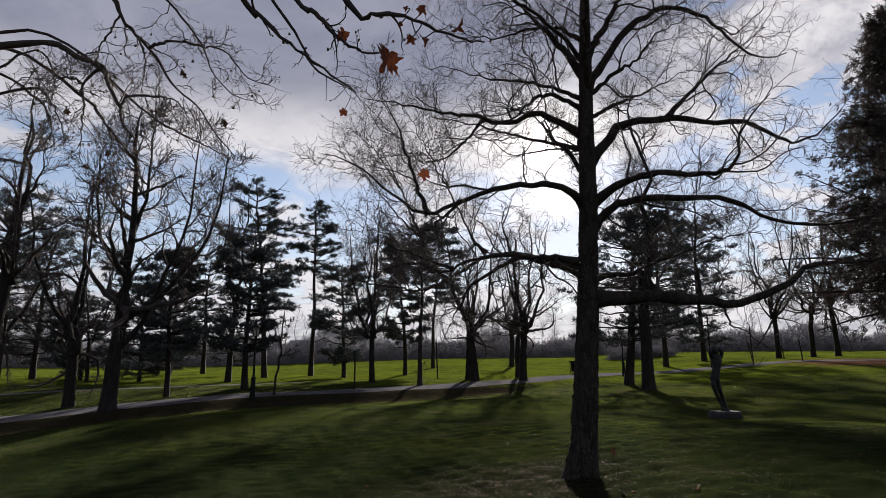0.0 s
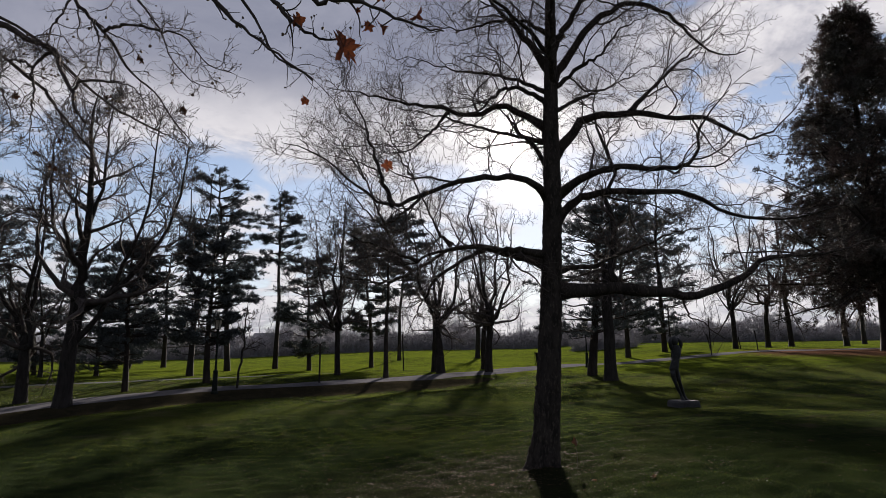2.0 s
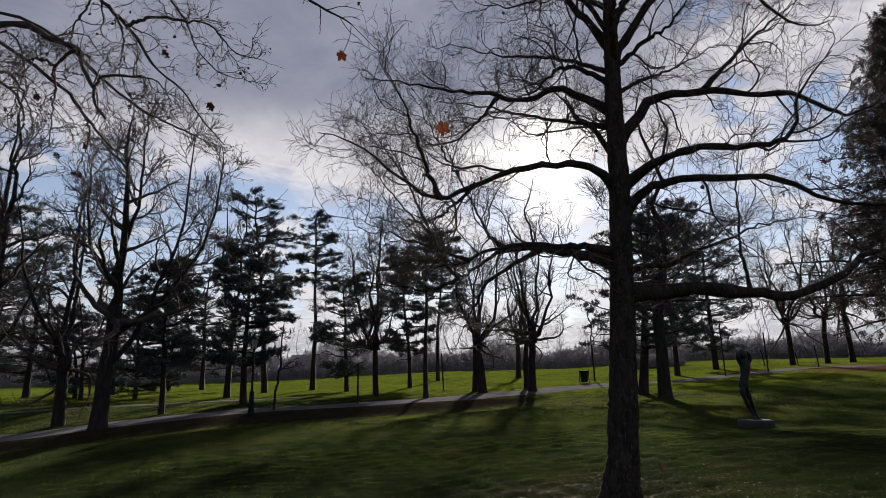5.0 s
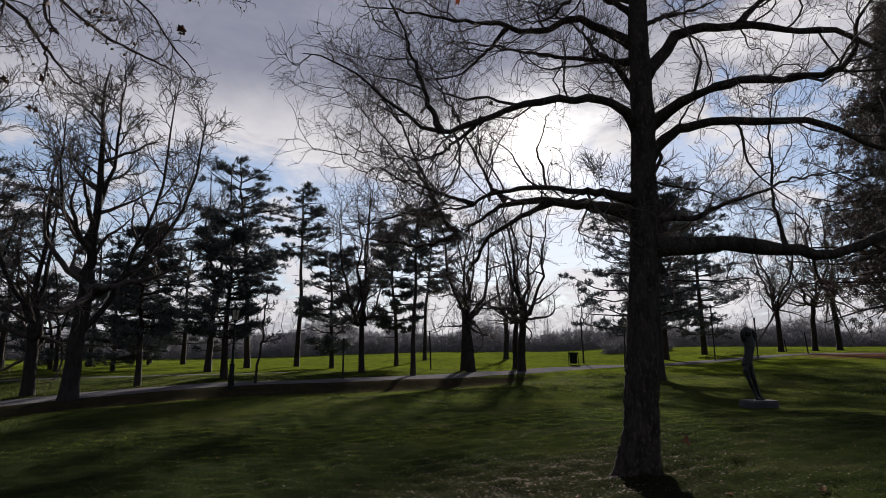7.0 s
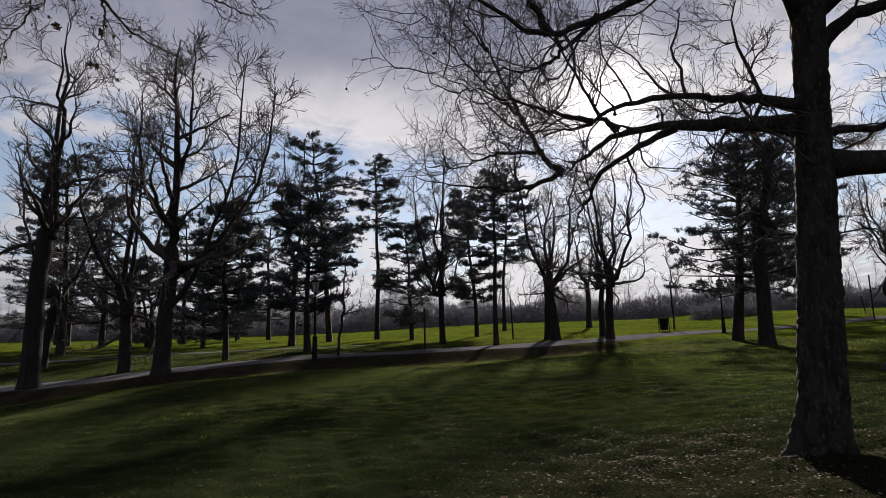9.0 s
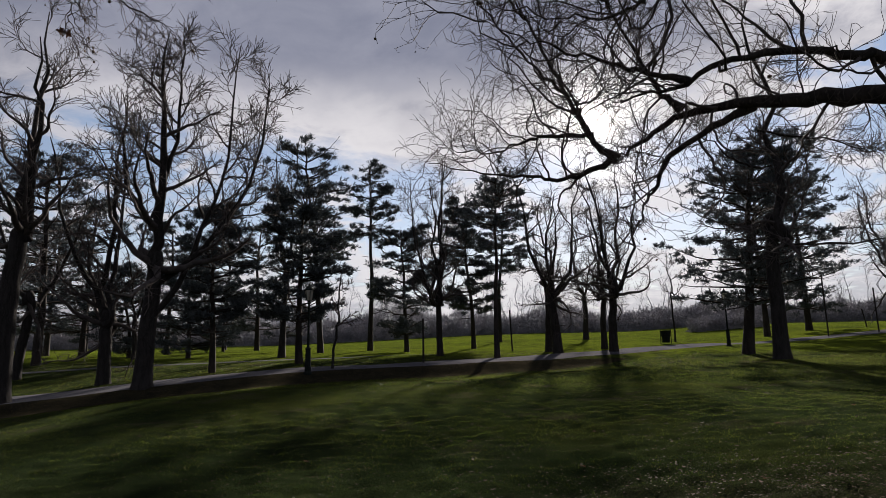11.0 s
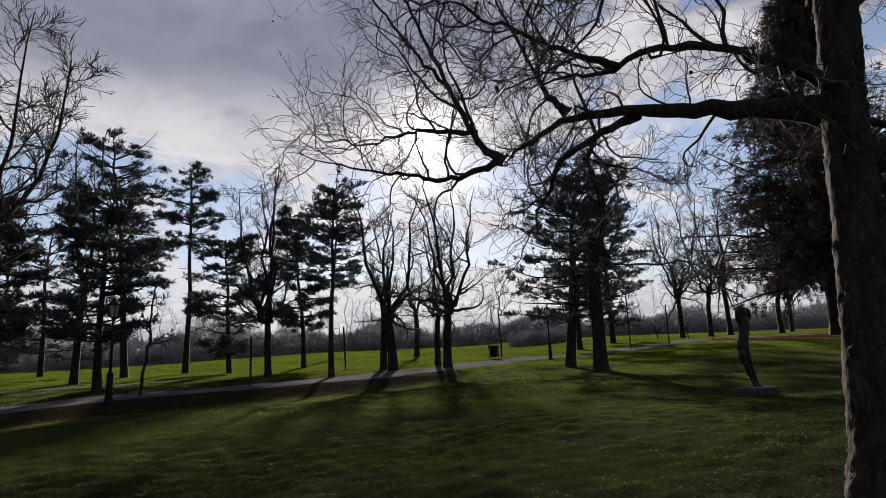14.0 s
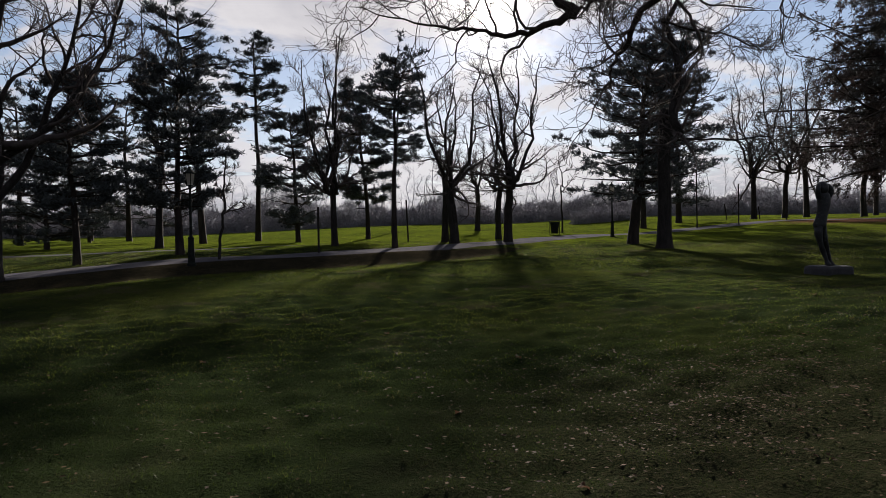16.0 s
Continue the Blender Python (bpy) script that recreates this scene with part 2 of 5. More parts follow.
rust_ = t_.math("MULTIPLY", t_.ramp(t_.math("ADD", far_, t_.math("MULTIPLY", mid_, 7.0)), 16.0, 10.0), 0.9)
green_ = t_.mix(rust_, green_, (0.09, 0.045, 0.034))
p_ = t_.node("ShaderNodeBsdfPrincipled")
t_.put(p_.inputs["Base Color"], green_)
p_.inputs["Roughness"].default_value = 0.95
p_.inputs["Specular IOR Level"].default_value = 0.0
b_ = t_.node("ShaderNodeBump")
b_.inputs["Strength"].default_value, b_.inputs["Distance"].default_value = 0.9, 0.05
t_.put(b_.inputs["Height"], t_.math("ADD", mid_, small_))
t_.put(p_.inputs["Normal"], b_.outputs[0])
t_.put(t_.node("ShaderNodeOutputMaterial").inputs[0], p_.outputs[0])


# ---- mesh helpers ----
def grid_mesh(name, V, F, mat, smooth=False):
    """A mesh from arrays: vertices (n, 3) and faces (m, 3 or 4)."""
    V, F = np.asarray(V, dtype=np.float32), np.asarray(F, dtype=np.int32)
    me = bpy.data.meshes.new(name)
    me.vertices.add(len(V))
    me.vertices.foreach_set("co", V.ravel())
    me.loops.add(F.size)
    me.loops.foreach_set("vertex_index", F.ravel())
    me.polygons.add(len(F))
    me.polygons.foreach_set("loop_start", np.arange(0, F.size, F.shape[1], dtype=np.int32))
    if smooth:
        me.polygons.foreach_set("use_smooth", np.ones(len(F), dtype=bool))
    me.materials.append(mat)
    me.update(calc_edges=True)
    return me


def mesh_part(name, V, F, mat, parent=None, label="", smooth=False):
    ob = new(name, grid_mesh(name, V, F, mat, smooth))
    if parent:
        ob.parent = parent
    return tagged(ob, label)


def part(name, bm, mat, parent=None, label="", smooth=False):
    me = bpy.data.meshes.new(name)
    bmesh.ops.recalc_face_normals(bm, faces=bm.faces)
    bm.to_mesh(me)
    bm.free()
    me.materials.append(mat)
    if smooth:
        me.polygons.foreach_set("use_smooth", np.ones(len(me.polygons), dtype=bool))
    ob = new(name, me)
    if parent:
        ob.parent = parent
    return tagged(ob, label)


def unit(v):
    return v / np.maximum(np.linalg.norm(v, axis=-1, keepdims=True), 1e-9)


def tubes(P, R, sides):
    """Tubes along N lines of k points."""
    P, R = np.asarray(P, float), np.asarray(R, float)
    N, k, _ = P.shape
    tan = unit(np.gradient(P, axis=1))
    mean = unit(P[:, -1] - P[:, 0])
    ref = np.where(np.abs(mean[:, 2:3]) > 0.8, np.array([[1.0, 0.3, 0.0]]), np.array([[0.0, 0.0, 1.0]]))[:, None, :]
    a = unit(np.cross(tan, ref))
    b = np.cross(tan, a)
    ang = np.arange(sides) * 2 * math.pi / sides
    V = P[:, :, None] + R[:, :, None, None] * (np.cos(ang)[None, None, :, None] * a[:, :, None] + np.sin(ang)[None, None, :, None] * b[:, :, None])
    i = (np.arange(N)[:, None, None] * k + np.arange(k - 1)[None, :, None]) * sides
    j, j2 = np.arange(sides)[None, None], (np.arange(sides)[None, None] + 1) % sides
    F = np.stack(np.broadcast_arrays(i + j, i + j2, i + sides + j2, i + sides + j), axis=-1).reshape(-1, 4)
    return V.reshape(-1, 3), F


def joined(groups):
    V, F, n = [], [], 0
    for v, f in groups:
        V.append(v), F.append(f + n)
        n += len(v)
    return np.concatenate(V), np.concatenate(F)


def spline(points, k):
    """A smooth line of k points through a few control points."""
    p = np.asarray(points, float)
    p = np.vstack([2 * p[0] - p[1], p, 2 * p[-1] - p[-2]])
    out = []
    for u in np.linspace(0, len(p) - 3 - 1e-6, k):
        i, f = int(u), u - int(u)
        a, b, c, d = p[i:i + 4]
        out.append(0.5 * (2 * b + (c - a) * f + (2 * a - 5 * b + 4 * c - d) * f * f + (3 * b - a - 3 * c + d) * f ** 3))
    return np.array(out)


def sprout(rs, P, R, n, span, angle, length, k, wander, lift, thick, tip=0.35, floor=0.0015, shrink=0.5, girth=0.03):
    """n branches from each of the lines P: where along it, at what angle, how long, how crooked, how much they rise."""
    N, kp, _ = P.shape
    idx = np.repeat(np.arange(N), n)
    M = len(idx)
    t = span[0] + (span[1] - span[0]) * ((np.tile(np.arange(n), N) + rs.rand(M)) / n)
    f = t * (kp - 1.001)
    i = f.astype(int)
    f = (f - i)[:, None]
    pos = P[idx, i] * (1 - f) + P[idx, i + 1] * f
    tan = unit(P[idx, i + 1] - P[idx, i])
    rad = R[idx, i] * (1 - f[:, 0]) + R[idx, i + 1] * f[:, 0]
    perp = rs.normal(size=(M, 3))
    perp = unit(perp - (perp * tan).sum(1, keepdims=True) * tan)
    a = np.radians(angle[0] + (angle[1] - angle[0]) * rs.rand(M))[:, None]
    d = np.cos(a) * tan + np.sin(a) * perp
    L = (length[0] + (length[1] - length[0]) * rs.rand(M)) * (1 - shrink * (t - span[0]) / max(span[1] - span[0], 1e-6))
    Q = np.zeros((M, k, 3))
    Q[:, 0] = pos
    bend = rs.normal(size=(M, 3)) * wander * 0.22
    for s in range(1, k):
        d = unit(d + bend + rs.normal(size=(M, 3)) * wander + np.array([0, 0, lift]))
        Q[:, s] = Q[:, s - 1] + d * (L / (k - 1))[:, None]
    r0 = np.maximum(np.minimum(rad * thick, L * girth + 0.002), floor)
    return Q, r0[:, None] * np.linspace(1, tip, k)[None]


def tufts(rs, C, D, n, size, width, spread=1.0):
    """n narrow needles round each centre C, leaning along D."""
    M = len(C)
    v = unit(rs.normal(size=(M, n, 3)) * spread + D[:, None, :])
    side = unit(np.cross(v, rs.normal(size=(M, n, 3))))
    s = size * (0.6 + 0.8 * rs.rand(M, n, 1))
    base = C[:, None, :] + rs.normal(size=(M, n, 3)) * size * 0.18
    V = np.stack([base - side * width / 2, base + side * width / 2, base + v * s], axis=2).reshape(-1, 3)
    return V, np.arange(len(V)).reshape(-1, 3)


# ---- ground ----
def smooth(a, b, v):
    v = np.clip((np.asarray(v, float) - a) / (b - a), 0, 1)
    return v * v * (3 - 2 * v)


MAIN = [(-44, 8, 0), (-30, 15, 0), (-19.2, 22.9, 0), (-11.2, 28.0, 0), (-2.9, 32.6, 0), (3.3, 38.0, 0), (10.5, 45.5, 0), (17.5, 47.7, 0), (27, 50.5, 0), (48, 55, 0), (90, 64, 0)]


def beside_path(x, y):
    """Metres from the middle of the path, positive on the side of the near lawn."""
    px, py = np.array([p[0] for p in MAIN], float), np.array([p[1] for p in MAIN], float)
    slope = np.interp(x, (px[1:] + px[:-1]) / 2, np.diff(py) / np.diff(px))
    return (np.interp(x, px, py) - y) / np.sqrt(1 + slope * slope)


def height(x, y):
    """The lawn: a gentle cross fall by the near tree, then a long rise to the far side of the park."""
    x, y = np.asarray(x, float), np.asarray(y, float)
    r = np.minimum(y, 95.0) - 16
    h = 0.38 * np.tanh((x - 1.6) / 3.0) * (1 - smooth(9.5, 20, y)) + 0.025 * (r + np.sqrt(r * r + 9)) - 0.06
    h = h + 0.75 * smooth(13, 30, x) * smooth(24, 42, y) - 1.1 * smooth(2, -45, x) * smooth(36, 95, y)
    h = h - 0.55 * smooth(-10, -21, x) * (1 - smooth(22, 34, y))
    # a swale along the near side of the path, with a short steep bank up to it
    d = beside_path(x, y)
    h = h - 0.34 * smooth(1.45, 2.8, d) * (1 - smooth(2.9, 9.0, d)) * smooth(-34, -26, x) * (1 - smooth(2.0, 8.0, x))
    bumps = 0
    for wx, wy, ph in ((9.1, 3.2, 0.4), (-4.3, 8.3, 1.9), (2.2, 12.7, 3.1), (6.4, -7.7, 0.9), (3.1, 5.2, 2.2), (13.9, 5.5, 4.0)):
        bumps = bumps + np.sin(wx * x + wy * y + ph + 1.3 * np.sin(0.61 * y - 0.43 * x + ph))
    h = h + 0.009 * bumps * (1 - smooth(14, 22, y)) * smooth(0.5, 2.0, y) * (1 - smooth(8, 11, np.abs(x)))
    return h + 0.03 * np.sin(x * 0.7 + 1.3) * np.sin(y * 0.55) * smooth(2, 6, np.abs(y) + 2)


xs = np.concatenate([[-1500, -700, -350, -200, -140], np.arange(-100, -26, 4.0), np.arange(-26, -10, 0.5), np.arange(-10, 10, 0.1), np.arange(10, 26, 0.8), np.arange(26, 100, 4.0), [140, 200, 350, 700, 1500]])
ys = np.concatenate([[-1500, -500, -200, -90, -50, -30, -20], np.arange(-14, 3, 0.8), np.arange(3, 20, 0.1), np.arange(20, 40, 0.4), np.arange(40, 52, 0.8), np.arange(52, 124, 4.0), [150, 220, 400, 800, 1500]])
gx, gy = np.meshgrid(xs, ys)
cols = len(xs)
cell = (np.arange(len(ys) - 1)[:, None] * cols + np.arange(cols - 1)[None]).ravel()
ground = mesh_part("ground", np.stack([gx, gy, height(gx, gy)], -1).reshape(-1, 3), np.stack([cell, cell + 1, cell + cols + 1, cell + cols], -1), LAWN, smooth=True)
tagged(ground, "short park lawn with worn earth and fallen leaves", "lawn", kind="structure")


def strip(name, line, width, mat, label, lifted=0.02, taper=0.0):
    c = spline(line, 120)[:, :2]
    tan = unit(np.gradient(c, axis=0))
    nor = np.stack([-tan[:, 1], tan[:, 0]], -1)
    wob = (1 + 0.06 * np.sin(np.arange(120) * 0.9) + 0.04 * np.sin(np.arange(120) * 2.3))[:, None]
    wob = wob * np.minimum(1, (1.02 - np.linspace(0, 1, 120)) / max(taper, 1e-3))[:, None]
    rows, off = [], np.linspace(-0.5, 0.5, 7)
    for o in off:
        q = c + nor * o * width * wob
        rows.append(np.stack([q[:, 0], q[:, 1], height(q[:, 0], q[:, 1]) + lifted * (1 - (2 * o) ** 4) + 0.006], -1))
    V = np.stack(rows, 1).reshape(-1, 3)
    i = (np.arange(119)[:, None] * 7 + np.arange(6)[None]).ravel()
    ob = mesh_part(name, V, np.stack([i, i + 1, i + 8, i + 7], -1), mat, smooth=True)
    return tagged(ob, label, "path", kind="structure")




def off_paths(x, y):
    """True where blades may stand: away from the path and mostly away from the verge."""
    free = np.ones(len(x), bool)
    for line, half in ((MAIN, 1.35),):
        for c in spline(line, 160)[:, :2]:
            free &= (x - c[0]) ** 2 + (y - c[1]) ** 2 > half ** 2
    d = beside_path(x, y)
    free &= (d < 0) | (d > 3.1 - 1.4 * smooth(2, 7, x))
    return free & ((x - 36) ** 2 * 0.5 + (y - 46.5) ** 2 > 45)


strip("path", MAIN, 2.8, PATH_GRIT, "grey gravel park path curving under the trees")

strip("path", [(-60, 22, 0), (-32, 28.5, 0), (-18.0, 34.0, 0), (-14.6, 35.9, 0), (-11.0, 37.6, 0), (-6.5, 38.8, 0)], 0.9, PATH_GRIT, "narrow pale trodden track across the lawn", 0.01, 0.4)
way_ = spline(MAIN[1:6], 60)[:, :2]
side_ = unit(np.gradient(way_, axis=0))
VERGE = [(px + 2.3 * ty, py - 2.3 * tx, 0) for (px, py), (tx, ty) in zip(way_[::4], side_[::4])]
strip("verge", VERGE, 1.9, EARTH, "dark leaf-strewn earth bank beside the path", 0.01, 0.2)


# ---- trees ----
def tree_root(name, x, y, label, group=""):
    e = new(name)
    e.location = (x, y, float(height(x, y)))
    return tagged(e, label, "tree", group)


def trunk_line(rs, h, lean=(0.0, 0.0), crook=0.04, k=14):
    z = np.linspace(-0.25, h, k)
    s = np.maximum(z, 0) / max(h, 0.1)
    wob = np.cumsum(rs.normal(size=(k, 2)) * crook, axis=0) * s[:, None]
    return np.stack([lean[0] * s + wob[:, 0], lean[1] * s + wob[:, 1], z], -1)


def trunk_radius(r, k, tip, flare=0.5):
    s = np.linspace(0, 1, k)
    return r * ((1 - s) + tip * s) * (1 + flare * np.exp(-s * 14))


def bare_tree(seed, h, r, fork, stems, spread, limbs=9, name="bare_tree", x=0, y=0, label="leafless deciduous tree with dark bark", group="bare park trees", lean=(0, 0), dense=1.0, low=(), reach=1.0, rise=0.06):
    """A leafless tree: a trunk up to the fork, stems from there, then limbs, branches and twigs."""
    rs = np.random.RandomState(seed)
    root = tree_root(name, x, y, label, group)
    T = trunk_line(rs, h * fork, (lean[0] * fork, lean[1] * fork))
    RT = trunk_radius(r, len(T), 0.8)
    lines, radii, k = [], [], 14
    for n in range(stems):
        az = 2 * math.pi * (n + 0.35 * rs.rand()) / stems + seed
        out = spread * h * (0.55 + 0.5 * rs.rand()) * (0.35 if stems == 1 else 1)
        top = T[-1] + np.array([math.cos(az) * out + lean[0] * (1 - fork), math.sin(az) * out * 0.8, (h * (1 - fork)) * (0.82 + 0.18 * rs.rand())])
        midp = T[-1] * 0.55 + top * 0.45 + np.array([math.cos(az), math.sin(az), -0.5]) * out * 0.22
        q = spline([T[-2], T[-1], midp, top], k)
        q[2:] += np.cumsum(rs.normal(size=(k - 2, 3)) * h * 0.012, axis=0)
        lines.append(q), radii.append(r * (0.8 if stems == 1 else 0.6) * (1 - np.linspace(0, 1, k)) ** 0.85 + 0.018)
    for h0, dx, dy, h1 in low:
        q = spline([(0, 0, h0), (dx * 0.45, dy * 0.45, h0 + (h1 - h0) * 0.22), (dx * 0.85, dy * 0.85, h0 + (h1 - h0) * 0.55), (dx, dy, h1)], k)
        q[2:] += np.cumsum(rs.normal(size=(k - 2, 3)) * h * 0.005, axis=0)
        lines.append(q), radii.append(np.linspace(r * 0.42 * min(1.0, max(0.45, (h1 - h0) / 5)), 0.018, k))
    S, RS = np.array(lines), np.array(radii)
    up = unit(T[-1] - T[-2])
    T = np.vstack([T, T[-1] + up * RT[-1] * 0.5, T[-1] + up * RT[-1] * 0.85])
    RT = np.append(RT, [RT[-1] * 0.8, RT[-1] * 0.25])
    mesh_part("trunk", *tubes(T[None], RT[None], 12), BARK, root, smooth=True)
    for q, rr in zip(S, RS):
        mesh_part("limb", *tubes(q[None], rr[None], 8), BARK, root, smooth=True)
    A, RA = sprout(rs, S[:stems], RS[:stems], max(6, int(limbs * 0.68)), (0.12, 0.97), (40, 70), (0.2 * h * reach, 0.36 * h * reach), 12, 0.19, rise, 0.74, tip=0.12, shrink=0.6, girth=0.034)
    if low:
        A2, RA2 = sprout(rs, S[stems:], RS[stems:], 13 if reach == 1.0 else 6, (0.36, 0.98), (38, 68), (0.13 * h * reach, 0.28 * h * reach), 12, 0.19, 0.07, 0.74, tip=0.12, shrink=0.6, girth=0.034)
        A, RA = np.concatenate([A, A2]), np.concatenate([RA, RA2])
    fine = 1.02 if dense < 1 else 1.12
    B, RB = sprout(rs, A, RA, 10, (0.12, 1.0), (32, 62), (0.05 * h, 0.105 * h), 7, 0.2, 0.06, 0.65, tip=0.45, floor=0.0155 * fine, girth=0.022)
    C, RC = sprout(rs, B, RB, 5, (0.12, 1.0), (28, 58), (0.022 * h, 0.055 * h), 3, 0.2, 0.08, 0.7, tip=0.6, floor=0.0108 * fine)
    groups = [tubes(A, RA, 5), tubes(B, RB, 3), tubes(C, RC, 3)]
    mesh_part("crown", *joined(groups), TWIG, root, "bare twigs")
    return root


def pine_tree(seed, h, r, bottom, width, x=0, y=0, puffs=1.0, flat=0.6, label="dark green pine with layered crown and bare trunk", name="pine_tree", group="pines", lean=(0, 0), needle=NEEDLES, needle_label="dark green needles", fill=0.38):
    """A pine: bare trunk, tiers of boughs with dense tufts of needles at their ends."""
    rs = np.random.RandomState(seed)
    root = tree_root(name, x, y, label, group)
    T = trunk_line(rs, h * 0.97, lean, 0.085, 18)
    RT = trunk_radius(r * 0.76, 18, 0.22, 0.25)
    A, RA = [], []
    tiers = int(11 * puffs) + 1
    for n in range(tiers):
        u = min(1.0, (n + 0.3 + 0.6 * rs.rand()) / tiers)
        t = bottom + (0.985 - bottom) * u
        at = T[int(t * 17)] * (1 - t * 17 % 1) + T[min(int(t * 17) + 1, 17)] * (t * 17 % 1)
        reach = width / 2 * math.sqrt(max(0.06, 1 - (u * 0.97) ** (2.2 + 3 * (1 - flat)))) * (0.72 + 0.28 * min(1, u * 3))
        for b in range(rs.randint(4, 8)):
            az = 2 * math.pi * rs.rand()
            L = reach * (0.55 + 0.5 * rs.rand())
            d = np.array([math.cos(az), math.sin(az), 0])
            q = spline([at, at + d * L * 0.5 + (0, 0, L * (0.02 + 0.25 * u * u)), at + d * L + (0, 0, L * (0.16 + 0.45 * u * u) * (0.4 + rs.rand()))], 8)
            q[1:] += np.cumsum(rs.normal(size=(7, 3)) * 0.05, axis=0)
            A.append(q), RA.append(np.linspace(min(0.06, 0.02 + L * 0.014), 0.012, 8))
    A, RA = np.array(A), np.array(RA)
    B, RB = sprout(rs, A, RA, 7, (0.3, 1.0), (30, 70), (width * 0.07, width * 0.17), 5, 0.12, 0.07, 0.5, floor=0.01)
    B = B * np.array([1, 1, 0.55]) + B[:, :1] * np.array([0, 0, 0.45])
    green = rs.rand(len(B)) < fill + 0.14
    bare = np.repeat(rs.rand(len(A)) < 0.22, 7)
    G = B[green & ~bare]
    C = np.concatenate([G[:, 2], G[:, 3], G[:, 4], A[~bare[::7], 6], A[~bare[::7], 7]])
    D = np.concatenate([unit(G[:, 4] - G[:, 1])] * 3 + [unit(A[~bare[::7], 7] - A[~bare[::7], 5])] * 2) * 0.7 + np.array([0, 0, 0.6])
    C = np.repeat(C, 5, axis=0) + rs.normal(size=(5 * len(C), 3)) * np.array([0.15, 0.15, 0.05])
    D = np.repeat(D, 5, axis=0)
    K, RK = sprout(rs, T[None], RT[None], 9, (0.2, max(bottom, 0.3)), (60, 110), (0.5, width * 0.3), 7, 0.12, -0.02, 0.25, floor=0.012)
    mesh_part("trunk", *tubes(T[None], RT[None], 12), PINE_BARK, root, smooth=True)
    tagged(mesh_part("bough", *joined([tubes(A, RA, 4), tubes(B[:, ::2], RB[:, ::2], 3), tubes(K, RK, 4)]), PINE_BARK, root), kind="stuff")
    mesh_part("crown", *tufts(rs, C, D, 7, 0.2, 0.055), needle, root, needle_label)
    return root


def spruce_tree(seed, h, r, width, x, y):
    rs = np.random.RandomState(seed)
    root = tree_root("conifer", x, y, "tall broad conifer with drooping rust-brown and green boughs")
    T = trunk_line(rs, h, (0, 0), 0.03, 20)
    RT = trunk_radius(r, 20, 0.08)
    A, RA = sprout(rs, T[None], RT[None], 300, (0.17, 0.99), (66, 98), (width * 0.44, width * 0.72), 10, 0.08, -0.015, 0.3, shrink=0.93, girth=0.012)
    low, rlow = sprout(rs, T[None], RT[None], 110, (0.16, 0.45), (72, 104), (width * 0.3, width * 0.54), 10, 0.07, -0.02, 0.3, shrink=0.3, girth=0.012)
    A, RA = np.concatenate([A, low]), np.concatenate([RA, rlow])
    B, RB = sprout(rs, A, RA, 8, (0.15, 1.0), (35, 75), (width * 0.05, width * 0.12), 6, 0.13, -0.08, 0.4, floor=0.012, girth=0.012)
    K, _ = sprout(rs, B, RB, 2, (0.2, 1.0), (30, 70), (0.3, 0.8), 3, 0.15, -0.05, 0.6, floor=0.011)
    C = np.concatenate([B[:, 2], B[:, 3], B[:, 4], B[:, 5], K[::2, 1]])
    D = np.concatenate([unit(B[:, 5] - B[:, 1])] * 4 + [unit(K[::2, 2] - K[::2, 0])]) + np.array([0, 0, -0.4])
    C = np.repeat(C, 2, axis=0) + rs.normal(size=(2 * len(C), 3)) * 0.16
    D = np.repeat(D, 2, axis=0)
    keep = np.repeat(rs.rand(len(C) // 6 + 1), 6)[:len(C)] < 0.9
    mesh_part("trunk", *tubes(T[None], RT[None], 12), PINE_BARK, root, smooth=True)
    tagged(mesh_part("bough", *joined([tubes(A[:, ::3], RA[:, ::3], 4), tubes(B[:, ::2], RB[:, ::2], 3)]), PINE_BARK, root), kind="stuff")
    mesh_part("crown", *tufts(rs, C[keep], D[keep], 6, 0.4, 0.078), RUST_NEEDLES, root, "rust-brown needles")
    return root


